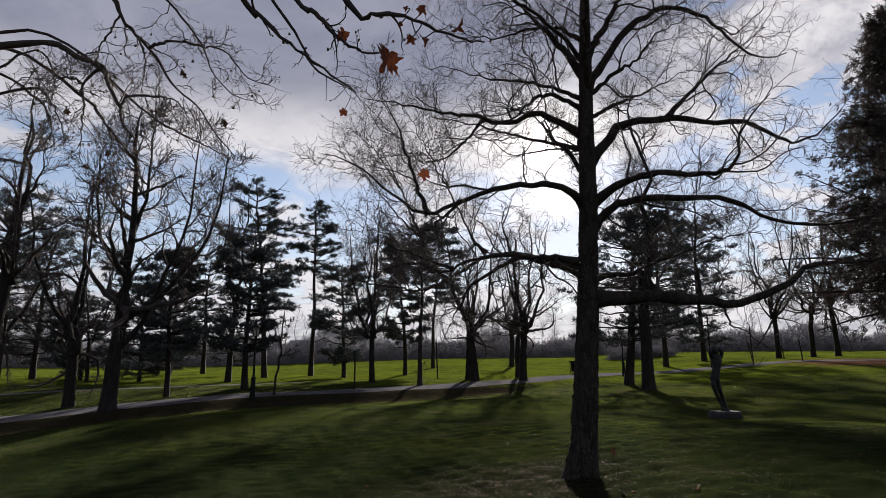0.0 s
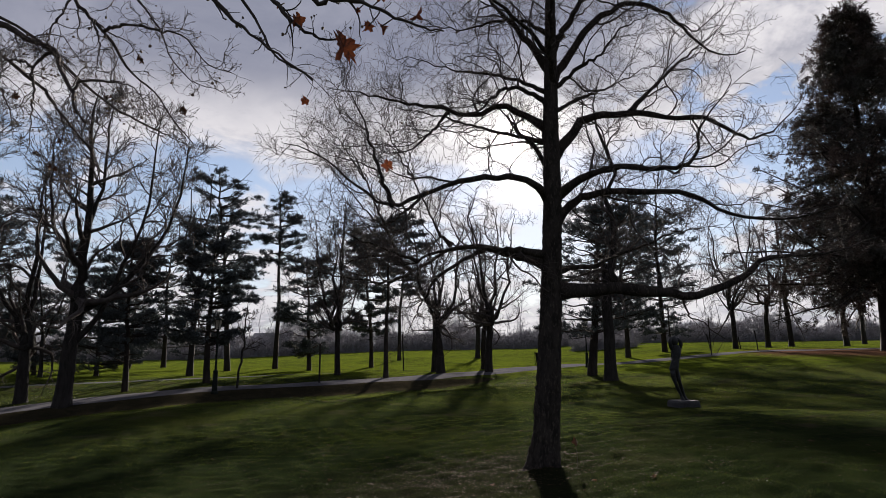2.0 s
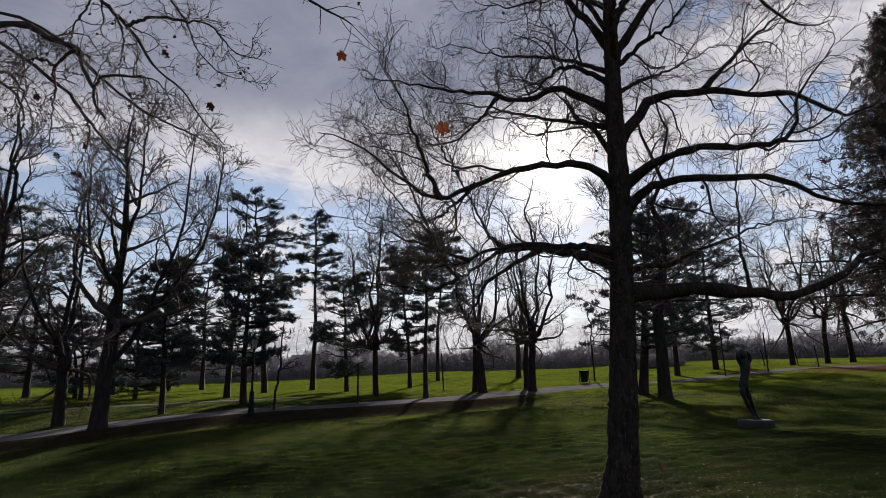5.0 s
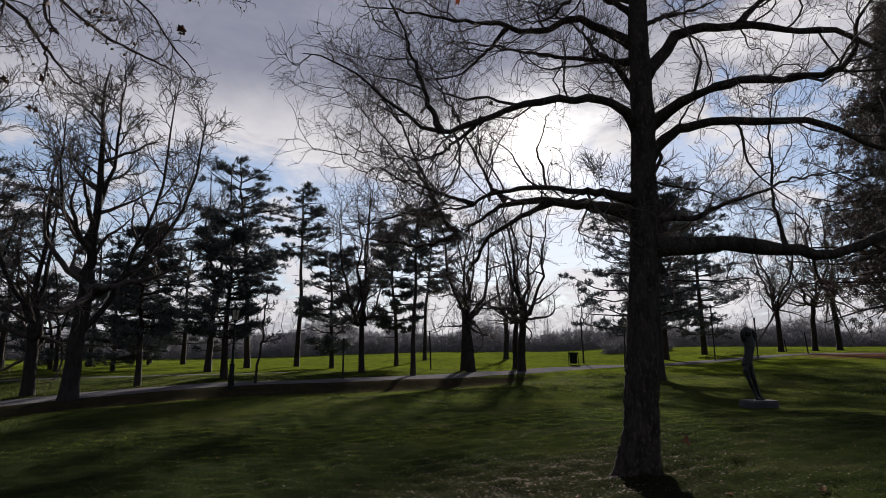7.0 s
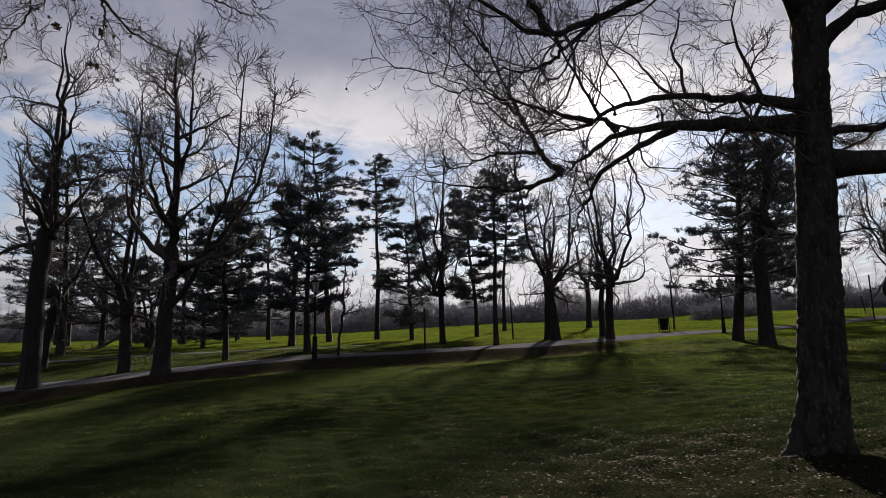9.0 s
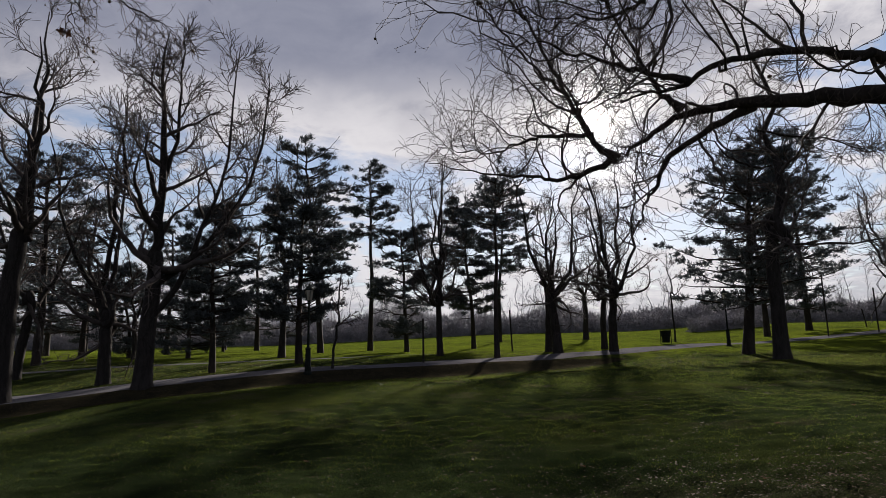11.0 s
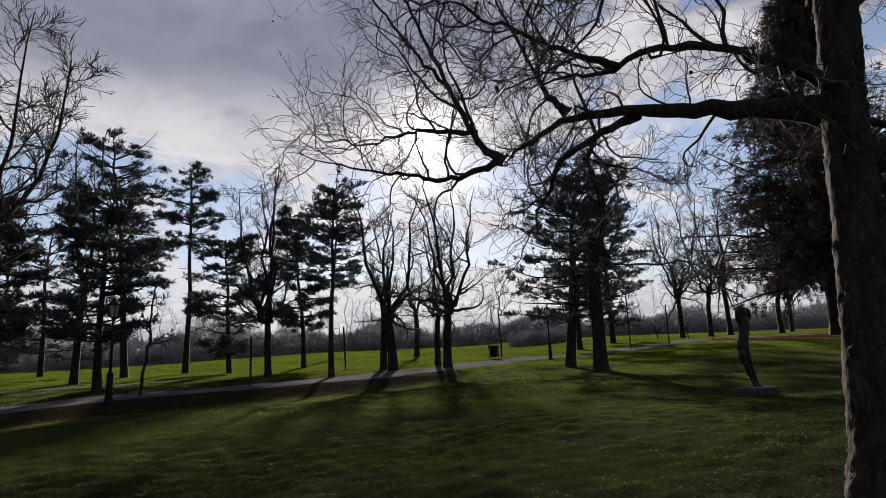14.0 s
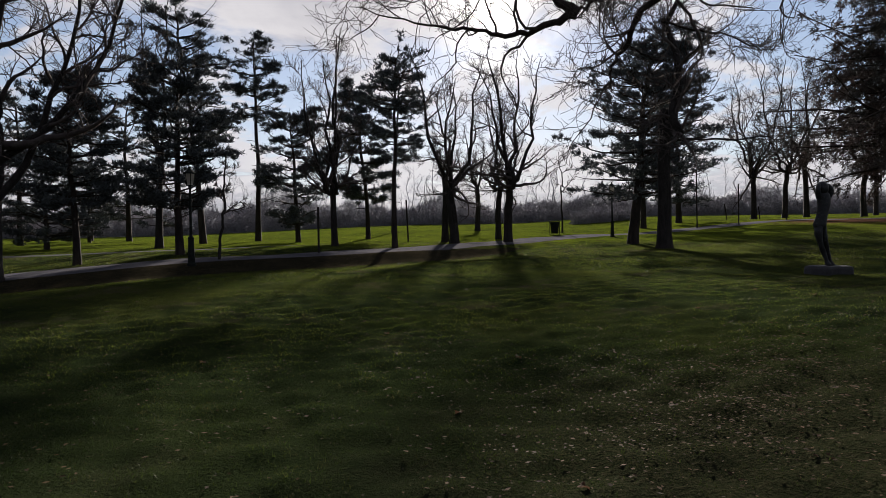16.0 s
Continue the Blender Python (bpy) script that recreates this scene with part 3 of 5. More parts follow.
def near_tree():
    """The bare tree by the camera, with its own big limbs."""
    rs = np.random.RandomState(5)
    root = tree_root("bare_tree", 1.77, 7.83, "leafless tree with flaking grey bark and wide arching limbs")
    base = np.array([1.77, 7.83, root.location.z])

    def local(points):
        return np.asarray(points, float) - base

    T = spline(local([(1.74, 7.83, -0.3), (1.79, 7.83, 0.2), (1.86, 7.83, 1.0), (1.94, 7.83, 2.0), (2.02, 7.84, 3.2), (2.08, 7.77, 4.4), (2.14, 7.88, 5.8), (2.2, 7.94, 7.0), (2.28, 8.0, 8.6), (2.4, 8.05, 10.2), (2.45, 8.0, 11.8)]), 280)
    s = np.linspace(0, 1, 280)
    RT = 0.215 - 0.1 * s - 0.085 * s ** 3 + 0.17 * np.exp(-s * 20) + 0.03 * np.exp(-s * 7)
    V, F = tubes(T[None], RT[None], 44)
    ring, k = np.arange(len(V)) // 44, np.arange(len(V)) % 44
    ctr = T[ring]
    rough = np.array([noise.noise(Vector((v[0] * 6, v[1] * 6, v[2] * 2.5))) * 0.09 + noise.noise(Vector((v[0] * 20, v[1] * 20, v[2] * 9))) * 0.08 + abs(noise.noise(Vector((v[0] * 34, v[1] * 34, v[2] * 16)))) * 0.13 for v in V.tolist()])
    swell = 1 + 0.2 * np.exp(-ring / 18.0) * np.cos(k * 2 * math.pi / 44 * 5 + 0.6) + rough
    V = ctr + (V - ctr) * swell[:, None]
    mesh_part("trunk", V, F, PLANE_BARK, root, "grey trunk with flaking bark and flared roots", smooth=True)
    for z, az, size in ((1.25, 190, 0.05), (0.95, 205, 0.035)):
        i = int(np.argmin(np.abs(T[:, 2] - z)))
        bm = bmesh.new()
        bmesh.ops.create_icosphere(bm, subdivisions=2, radius=size)
        for v in bm.verts:
            v.co *= 1 + 0.35 * noise.noise(v.co * 22)
            v.co += Vector(T[i]) + Vector((math.cos(radians(az)), math.sin(radians(az)), 0)) * RT[i] * 0.95
        part("burl", bm, PLANE_BARK, root, smooth=True)
    limbs = []

    def limb(r, *points):
        limbs.append((r, points))

    limb(0.12, (2.04, 7.95, 3.25), (1.66, 8.55, 3.58), (1.26, 9.12, 3.8), (0.82, 9.58, 3.98), (0.28, 9.8, 3.94), (-0.18, 9.98, 3.7), (-0.47, 10.0, 3.52))
    limb(0.045, (-0.47, 9.95, 3.5), (-0.87, 10.06, 3.37), (-1.26, 10.11, 3.34), (-1.64, 10.17, 3.4), (-2.16, 10.24, 3.51), (-2.9, 10.31, 3.7))
    limb(0.055, (-0.47, 9.95, 3.5), (-0.78, 10.03, 3.88), (-1.15, 10.06, 4.75), (-1.53, 10.09, 5.64), (-1.95, 10.12, 6.5))
    limb(0.035, (-0.72, 10.01, 3.85), (-1.25, 10.03, 3.88), (-1.64, 10.04, 3.83), (-2.03, 10.05, 3.71), (-2.7, 10.07, 3.8))
    limb(0.075, (2.04, 7.85, 3.46), (1.5, 7.66, 3.54), (1.2, 7.54, 3.52), (0.75, 7.46, 3.54), (0.05, 7.3, 3.46), (-0.38, 7.38, 3.27), (-0.8, 7.5, 3.25))
    limb(0.05, (0.35, 9.85, 4.06), (0.09, 9.85, 4.33), (-0.09, 9.85, 4.69), (-0.46, 9.85, 5.56), (-0.71, 9.85, 6.23))
    limb(0.03, (-0.3, 7.36, 3.3), (-0.8, 7.4, 3.5), (-1.3, 7.4, 3.7), (-2.0, 7.4, 4.0))
    limb(0.055, (1.07, 9.6, 3.96), (0.1, 9.34, 3.37), (-0.21, 9.25, 2.91), (-0.44, 9.19, 2.48))
    limb(0.08, (2.08, 7.95, 4.35), (1.76, 7.52, 4.65), (1.21, 7.42, 4.76), (0.55, 7.38, 4.7), (-0.16, 7.4, 4.5), (-0.72, 7.15, 4.2), (-1.27, 7.07, 4.49), (-1.8, 7.0, 4.95), (-2.5, 6.95, 5.25))
    limb(0.035, (-0.16, 7.4, 4.5), (-0.5, 7.35, 4.15), (-0.9, 7.3, 3.9), (-1.6, 7.2, 3.9))
    limb(0.045, (-0.7, 7.16, 4.2), (-0.95, 7.2, 4.85), (-1.2, 7.3, 5.7), (-1.6, 7.2, 6.6))
    limb(0.075, (2.15, 7.99, 5.85), (1.37, 8.1, 6.37), (0.73, 8.21, 6.25), (0.09, 8.33, 6.48), (-0.46, 8.42, 6.58), (-1.24, 8.56, 6.83), (-2.1, 8.69, 7.05))
    limb(0.04, (0.3, 8.3, 6.4), (-0.05, 8.3, 5.95), (-0.5, 8.3, 5.6), (-1.1, 8.3, 5.5))
    limb(0.06, (2.18, 8.04, 6.35), (1.67, 7.9, 6.62), (1.22, 7.74, 6.51), (0.79, 7.58, 6.03), (0.4, 7.5, 5.95))
    limb(0.085, (2.2, 7.98, 7.05), (1.74, 8.08, 7.82), (1.33, 8.22, 8.4), (0.91, 8.38, 9.0), (0.2, 8.5, 9.8))
    limb(0.05, (2.24, 8.01, 7.8), (1.73, 7.98, 8.06), (1.18, 7.93, 8.03), (0.53, 7.88, 7.82), (-0.1, 7.8, 7.9))
    limb(0.06, (2.12, 8.0, 5.05), (1.81, 8.04, 5.61), (1.57, 8.1, 5.86), (1.42, 8.14, 6.16), (1.1, 8.2, 6.6))
    limb(0.13, (2.03, 7.88, 2.84), (3.17, 7.95, 2.88), (4.01, 7.99, 2.81), (4.75, 8.12, 2.79), (5.62, 8.48, 3.1), (6.38, 8.82, 3.54), (7.25, 9.15, 3.66), (8.05, 9.3, 3.75), (9.2, 9.5, 4.1))
    limb(0.1, (2.08, 7.98, 4.0), (2.52, 7.95, 4.45), (2.93, 7.91, 4.62), (3.83, 7.84, 4.62), (4.61, 7.77, 4.52), (5.15, 7.72, 4.17), (6.19, 7.63, 4.04), (7.2, 7.6, 4.3))
    limb(0.085, (2.12, 7.9, 4.5), (2.62, 7.44, 4.79), (3.01, 7.11, 4.81), (3.45, 6.74, 4.7), (3.75, 6.49, 4.61), (3.99, 6.29, 4.71), (4.12, 6.18, 5.18), (4.5, 6.0, 5.7))
    limb(0.095, (2.14, 8.0, 5.25), (2.72, 8.0, 5.99), (3.04, 8.0, 6.12), (3.68, 8.0, 6.21), (4.31, 8.0, 6.09), (5.06, 8.0, 6.09), (5.56, 8.0, 5.81), (5.92, 8.0, 5.67), (6.37, 8.0, 5.86), (6.8, 8.0, 6.25))
    limb(0.05, (3.68, 8.0, 6.21), (4.5, 8.4, 7.1), (5.4, 8.8, 7.95), (6.3, 9.1, 8.7))
    limb(0.1, (2.22, 8.05, 6.85), (2.48, 8.09, 7.23), (2.98, 8.18, 8.0), (3.6, 8.29, 8.5), (4.1, 8.38, 8.71), (4.7, 8.48, 8.56), (5.16, 8.57, 8.17), (5.75, 8.67, 7.75), (6.4, 8.78, 7.85))
    limb(0.05, (2.2, 7.95, 6.6), (2.7, 7.73, 6.98), (3.1, 7.58, 7.19), (3.4, 7.47, 7.58), (4.0, 7.3, 7.8))
    limb(0.055, (2.06, 8.03, 3.2), (2.93, 8.26, 3.36), (3.28, 8.36, 3.52), (4.1, 8.58, 3.84), (4.78, 8.76, 4.09), (5.7, 8.99, 4.25))
    limb(0.035, (4.0, 8.02, 2.85), (4.1, 8.4, 3.7), (4.3, 8.63, 4.9), (4.5, 8.69, 5.9))
    limb(0.085, (2.26, 7.98, 7.5), (2.7, 7.89, 8.19), (2.99, 7.85, 8.76), (3.4, 7.8, 9.8))
    limb(0.06, (2.3, 8.0, 8.9), (1.9, 7.7, 9.7), (1.4, 7.4, 10.5), (1.0, 7.2, 11.3))
    limb(0.06, (2.35, 8.0, 9.5), (2.8, 8.5, 10.3), (3.3, 8.9, 11.1))
    limb(0.026, (-1.0, 10.05, 4.4), (-1.6, 9.9, 5.0), (-2.1, 9.7, 5.6), (-2.6, 9.5, 6.1))
    limb(0.026, (-1.5, 10.09, 5.6), (-1.95, 10.3, 6.3), (-2.3, 10.4, 7.0))
    limb(0.026, (-0.45, 9.85, 5.5), (-0.9, 9.6, 6.3), (-1.3, 9.4, 7.1))
    limb(0.05, (2.15, 8.0, 5.6), (1.2, 8.9, 6.2), (0.2, 9.6, 6.8), (-0.9, 10.2, 7.3))
    limb(0.05, (2.2, 8.0, 6.6), (1.3, 8.7, 7.3), (0.4, 9.2, 7.7), (-0.6, 9.5, 8.2))
    limb(0.05, (2.24, 8.0, 7.3), (1.3, 7.3, 7.9), (0.4, 6.9, 8.2), (-0.5, 6.7, 8.8))
    limb(0.05, (2.2, 8.0, 6.2), (3.0, 8.9, 6.9), (3.9, 9.5, 7.5), (4.9, 9.9, 8.2))
    limb(0.06, (2.14, 8.1, 5.5), (2.2, 8.9, 6.1), (2.4, 9.9, 6.5), (2.5, 10.9, 7.3))
    limb(0.06, (2.2, 7.9, 6.7), (2.05, 7.1, 7.3), (1.95, 6.3, 7.8), (2.15, 5.5, 8.7))
    lines, radii, bough = [], [], []
    for r, pts in limbs:
        q = spline(local(pts), 26)
        q[1:] += rs.normal(size=(25, 3)) * 0.016
        rr = 0.86 * r * (1 - 0.9 * np.linspace(0, 1, 26)) * (1 + 0.7 * np.exp(-np.linspace(0, 1, 26) * 22)) * (1 + 0.06 * rs.normal(size=26))
        bough.append(mesh_part("limb", *tubes(q[None], rr[None], 10), PLANE_BARK, root, smooth=True))
        lines.append(q), radii.append(rr)
    S, RS = np.array(lines), np.array(radii)
    A, RA = sprout(rs, S, RS, 13, (0.14, 1.0), (30, 70), (0.6, 1.8), 11, 0.3, 0.075, 0.55, tip=0.3, floor=0.008, shrink=0.35, girth=0.0125)
    B, RB = sprout(rs, A, RA, 7, (0.1, 1.0), (22, 58), (0.35, 1.0), 8, 0.29, 0.03, 0.55, tip=0.5, floor=0.004, shrink=0.35, girth=0.006)
    C, RC = sprout(rs, B, RB, 5, (0.1, 1.0), (22, 55), (0.12, 0.42), 4, 0.32, 0.0, 0.6, tip=0.7, floor=0.0029)
    for n in range(len(A)):
        b, c = slice(7 * n, 7 * n + 7), slice(35 * n, 35 * n + 35)
        mesh_part("branch", *joined([tubes(A[n:n + 1], RA[n:n + 1], 6), tubes(B[b], RB[b], 3), tubes(C[c], RC[c], 3)]), TWIG, bough[n // 13])
    tip = B[rs.rand(len(B)) < 0.03][:, -1]
    V, F = balls(rs, tip - np.array([0, 0, 0.05]), 0.014, 0.036)
    tagged(mesh_part("seed_head", V, F, SEED, root, "small dark seed heads"), kind="stuff")
    return root


def balls(rs, C, lo, hi):
    """Small crumpled clumps: uneven twelve-cornered bodies, each stretched its own way."""
    g = (1 + 5 ** 0.5) / 2
    o = unit(np.array([(-1, g, 0), (1, g, 0), (-1, -g, 0), (1, -g, 0), (0, -1, g), (0, 1, g), (0, -1, -g), (0, 1, -g), (g, 0, -1), (g, 0, 1), (-g, 0, -1), (-g, 0, 1)]))
    f = np.array([(0, 11, 5), (0, 5, 1), (0, 1, 7), (0, 7, 10), (0, 10, 11), (1, 5, 9), (5, 11, 4), (11, 10, 2), (10, 7, 6), (7, 1, 8), (3, 9, 4), (3, 4, 2), (3, 2, 6), (3, 6, 8), (3, 8, 9), (4, 9, 5), (2, 4, 11), (6, 2, 10), (8, 6, 7), (9, 8, 1)])
    r = lo + (hi - lo) * rs.rand(len(C), 1, 1) ** 2
    V = C[:, None] + o[None] * r * (0.45 + 0.85 * rs.rand(len(C), 12, 1)) * (0.6 + 0.8 * rs.rand(len(C), 1, 3))
    return V.reshape(-1, 3), (np.arange(len(C))[:, None, None] * 12 + f[None]).reshape(-1, 3)


near_tree()

# row of large bare trees by the path
bare_tree(11, 14.0, 0.34, 0.42, 2, 0.14, 14, dense=1.0, x=-19.5, y=21.5, label="leafless tree forking into curved stems", lean=(0.4, 0))
bare_tree(12, 9.8, 0.22, 0.4, 2, 0.14, 9, x=-24.8, y=28.0, label="slim leaning leafless tree", lean=(1.2, 0))
bare_tree(13, 14.8, 0.33, 0.34, 1, 0.08, 26, dense=1.0, x=-15.6, y=23.6, label="tall leafless tree with a low rising second stem", low=((2.2, 2.9, 0.6, 13.6), (6.0, -1.6, 0.5, 12.0), (6.4, 1.6, -0.5, 13.2), (3.6, 4.6, 0.3, 11.6)))
bare_tree(14, 12.4, 0.28, 0.24, 3, 0.16, 12, dense=1.0, x=-19.0, y=26.1, label="leafless tree forking low into spreading stems")
bare_tree(29, 14.5, 0.2, 0.4, 2, 0.1, 10, x=-16.1, y=38.0, dense=0.95, label="slender leafless tree behind the pines")
bare_tree(15, 11.8, 0.19, 0.28, 5, 0.13, 12, x=-6.3, y=37.3, dense=0.95, label="leafless tree with many upright stems")
bare_tree(16, 11.4, 0.28, 0.3, 3, 0.2, 16, x=0.42, y=37.8, dense=0.95, label="leafless tree forked like a wide V")
bare_tree(17, 9.6, 0.22, 0.4, 2, 0.14, 8, x=0.0, y=39.6, dense=0.95, label="slim leafless tree close behind another")
bare_tree(18, 11.6, 0.26, 0.3, 4, 0.17, 16, x=3.65, y=38.6, dense=0.95, label="leafless tree with a broad crown of upright limbs")
bare_tree(19, 9.8, 0.2, 0.35, 2, 0.15, 8, x=3.6, y=42.0, dense=0.95, label="slim leafless tree close behind another")
bare_tree(20, 19.5, 0.32, 0.32, 1, 0.1, 30, x=9.55, y=30.6, label="very tall leafless tree with wide drooping limbs", dense=1.1, reach=0.55, rise=0.02, low=((10.4, 4.2, -0.5, 8.8), (5.0, 5.5, 0.3, 4.4), (8.6, -2.6, 0.3, 10.4)))
bare_tree(21, 10.0, 0.27, 0.4, 3, 0.15, 8, x=4.6, y=61.8, dense=0.7)
bare_tree(22, 17.0, 0.26, 0.3, 3, 0.16, 20, x=35.5, y=61.5, dense=0.9)
bare_tree(23, 17.0, 0.28, 0.36, 3, 0.16, 20, x=39.5, y=64.0, dense=0.9)
bare_tree(24, 15.0, 0.26, 0.3, 3, 0.18, 20, x=30.5, y=58.5, dense=0.95)
bare_tree(25, 15.0, 0.28, 0.35, 3, 0.15, 12, x=45.0, y=63.0, dense=0.95)
bare_tree(26, 14.0, 0.26, 0.35, 3, 0.15, 12, x=46.0, y=57.0, dense=0.95)
bare_tree(27, 13.0, 0.26, 0.35, 3, 0.15, 12, x=52.0, y=70.0, dense=0.95)
bare_tree(28, 9.0, 0.14, 0.3, 2, 0.15, 8, x=-26.2, y=38.6, dense=0.7)

# pines
pine_tree(31, 7.6, 0.2, 0.26, 4.2, -15.5, 28.5, 1.2, 0.5, "dense dark pine with low boughs", fill=0.27)
pine_tree(32, 9.2, 0.24, 0.22, 5.4, -12.6, 31.6, 1.5, 0.5, "dense dark pine with low boughs", lean=(-0.6, 0), fill=0.34)
pine_tree(33, 15.6, 0.28, 0.45, 8.2, -15.6, 43.8, 1.0, 0.55, "tall pine with a broad layered crown", lean=(-0.8, 0))
pine_tree(34, 14.2, 0.26, 0.62, 5.6, -12.6, 46.0, 0.7, 0.6, "tall pine with a crooked bare trunk", lean=(0.4, 0))
pine_tree(35, 8.6, 0.22, 0.12, 6.6, -9.4, 43.5, 1.0, 0.6, "bushy pine with boughs near the ground", fill=0.55)
pine_tree(36, 11.2, 0.22, 0.25, 4.8, -5.0, 45.9, 1.1, 0.5, fill=0.55)
pine_tree(37, 9.9, 0.2, 0.7, 4.8, -2.9, 34.1, 0.45, 0.2, "pine with a flat open top", lean=(-0.3, 0), fill=0.0)
pine_tree(38, 15.0, 0.25, 0.45, 6.0, -3.5, 58.5, 1.1, 0.5, fill=0.55)
pine_tree(39, 11.0, 0.36, 0.24, 8.6, 9.5, 34.4, 1.4, 0.5, "dense dark pine beside a taller bare tree", lean=(1.3, 0), fill=0.38)
pine_tree(40, 14.6, 0.35, 0.12, 9.2, 23.5, 59.1, 1.4, 0.6, fill=0.6)
pine_tree(41, 13.5, 0.32, 0.2, 8.6, 18.4, 55.0, 1.4, 0.6, fill=0.6)
pine_tree(42, 12.5, 0.3, 0.28, 8.0, -29.0, 34.0, 1.1, 0.6, fill=0.2)
pine_tree(44, 6.4, 0.2, 0.06, 6.0, -23.0, 39.5, 1.0, 0.5, "dense dark pine with low boughs", fill=0.3)
pine_tree(45, 6.0, 0.2, 0.06, 6.4, -28.5, 41.5, 1.0, 0.5, "dense dark pine with low boughs", fill=0.3)
first_pine = pine_tree(43, 12.0, 0.3, 0.12, 9.0, -34.0, 44.0, 0.8, 0.6, fill=0.34)
for k, (px, py, turn, big) in enumerate(((-42, 50, 50, 1.0), (-28.5, 46, 130, 0.85), (-50, 58, 200, 1.1), (-24, 52, 280, 0.9), (-57, 62, 20, 1.0), (-31, 60, 95, 1.0), (-67, 60, 160, 1.2), (-20, 48, 220, 0.6), (-36, 47, 310, 0.55), (-26, 50, 70, 0.5))):
    copy_thing(first_pine, pose(px, py, float(height(px, py)), 0, 0, turn)).scale = (big, big, big)

spruce_tree(51, 31.0, 0.6, 20.0, 38.5, 48.0)


# ---- far side of the park ----
def far_woods():
    rs = np.random.RandomState(61)
    n = 240
    x = -150 + 320 * rs.rand(n)
    y = 108 + 26 * rs.rand(n) + 0.0006 * x * x
    h = 6.0 + 7.5 * rs.rand(n)
    P = np.zeros((n, 6, 3))
    for s in range(6):
        P[:, s] = np.stack([x + rs.normal(size=n) * 0.15 * s, y, height(x, y) - 0.2 + h * s / 5], -1)
    R = 0.14 * np.linspace(1, 0.15, 6)[None] * (0.6 + 0.8 * rs.rand(n, 1))
    A, RA = sprout(rs, P, R, 14, (0.1, 1.0), (25, 65), (1.2, 2.8), 4, 0.18, 0.08, 0.5, floor=0.03)
    B, RB = sprout(rs, A, RA, 4, (0.1, 1.0), (20, 70), (0.5, 1.4), 2, 0.2, 0.05, 0.6, floor=0.026)
    ob = mesh_part("far_woods", *joined([tubes(P, R, 5), tubes(A, RA, 3), tubes(B, RB, 3)]), HAZED_WOOD)
    tagged(ob, "belt of bare trees beyond the lawn, haze put into their grey", "woods", kind="stuff")


def shrub_belt(name, seed, n, x0, x1, y0, y1, h, label):
    rs = np.random.RandomState(seed)
    x, y = x0 + (x1 - x0) * rs.rand(n), y0 + (y1 - y0) * rs.rand(n)
    z = height(x, y) + h * rs.rand(n) ** 1.9 * (0.7 + 0.3 * np.sin(x * 0.35) * np.sin(x * 0.11 + 1))
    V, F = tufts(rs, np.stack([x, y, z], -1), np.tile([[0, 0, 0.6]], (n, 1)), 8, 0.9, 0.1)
    return tagged(mesh_part(name, V, F, HAZED_HEDGE), label, "shrubs", kind="stuff")


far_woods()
shrub_belt("shrubs", 62, 14000, -120, -10, 97, 106, 6.4, "dense dark bare shrubs along the far lawn edge, haze in their colour")
shrub_belt("shrubs", 63, 12500, -10, 95, 99, 107, 4.9, "dense dark bare shrubs along the far lawn edge, haze in their colour")
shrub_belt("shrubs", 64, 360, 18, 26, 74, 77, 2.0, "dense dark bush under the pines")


def box(bm, x0, x1, y0, y1, z0, z1, bevel=0.0):
    r = bmesh.ops.create_cube(bm, size=1)
    bmesh.ops.scale(bm, vec=(x1 - x0, y1 - y0, z1 - z0), verts=r["verts"])
    bmesh.ops.translate(bm, vec=((x0 + x1) / 2, (y0 + y1) / 2, (z0 + z1) / 2), verts=r["verts"])
    if bevel:
        bmesh.ops.bevel(bm, geom=list({e for v in r["verts"] for e in v.link_edges}), offset=bevel, segments=2, profile=0.6, affect="EDGES")
    return bm


def rings(bm, sections, sides=16):
    """A closed body of revolution-like rings: (x, y, z, rx, ry)."""
    loops = []
    for x, y, z, rx, ry in sections:
        loops.append([bm.verts.new((x + rx * math.cos(2 * math.pi * k / sides), y + ry * math.sin(2 * math.pi * k / sides), z)) for k in range(sides)])
    for a, b in zip(loops, loops[1:]):
        for k in range(sides):
            bm.faces.new((a[k], a[(k + 1) % sides], b[(k + 1) % sides], b[k]))
    bm.faces.new(loops[0][::-1]), bm.faces.new(loops[-1])
    return bm


def turned(bm, profile, sides=14):
    return rings(bm, [(0, 0, z, r, r) for z, r in profile], sides)


def park_wall():
    z = float(height(0, 101))
    bm = box(bmesh.new(), -30, 40, -0.2, 0.2, -0.3, 1.25, 0.03)
    ob = part("park_wall", bm, WALL_STONE)
    ob.location = (0, 105.0, z)
    tagged(ob, "long low dark stone wall beyond the lawn", "wall", kind="structure")


park_wall()


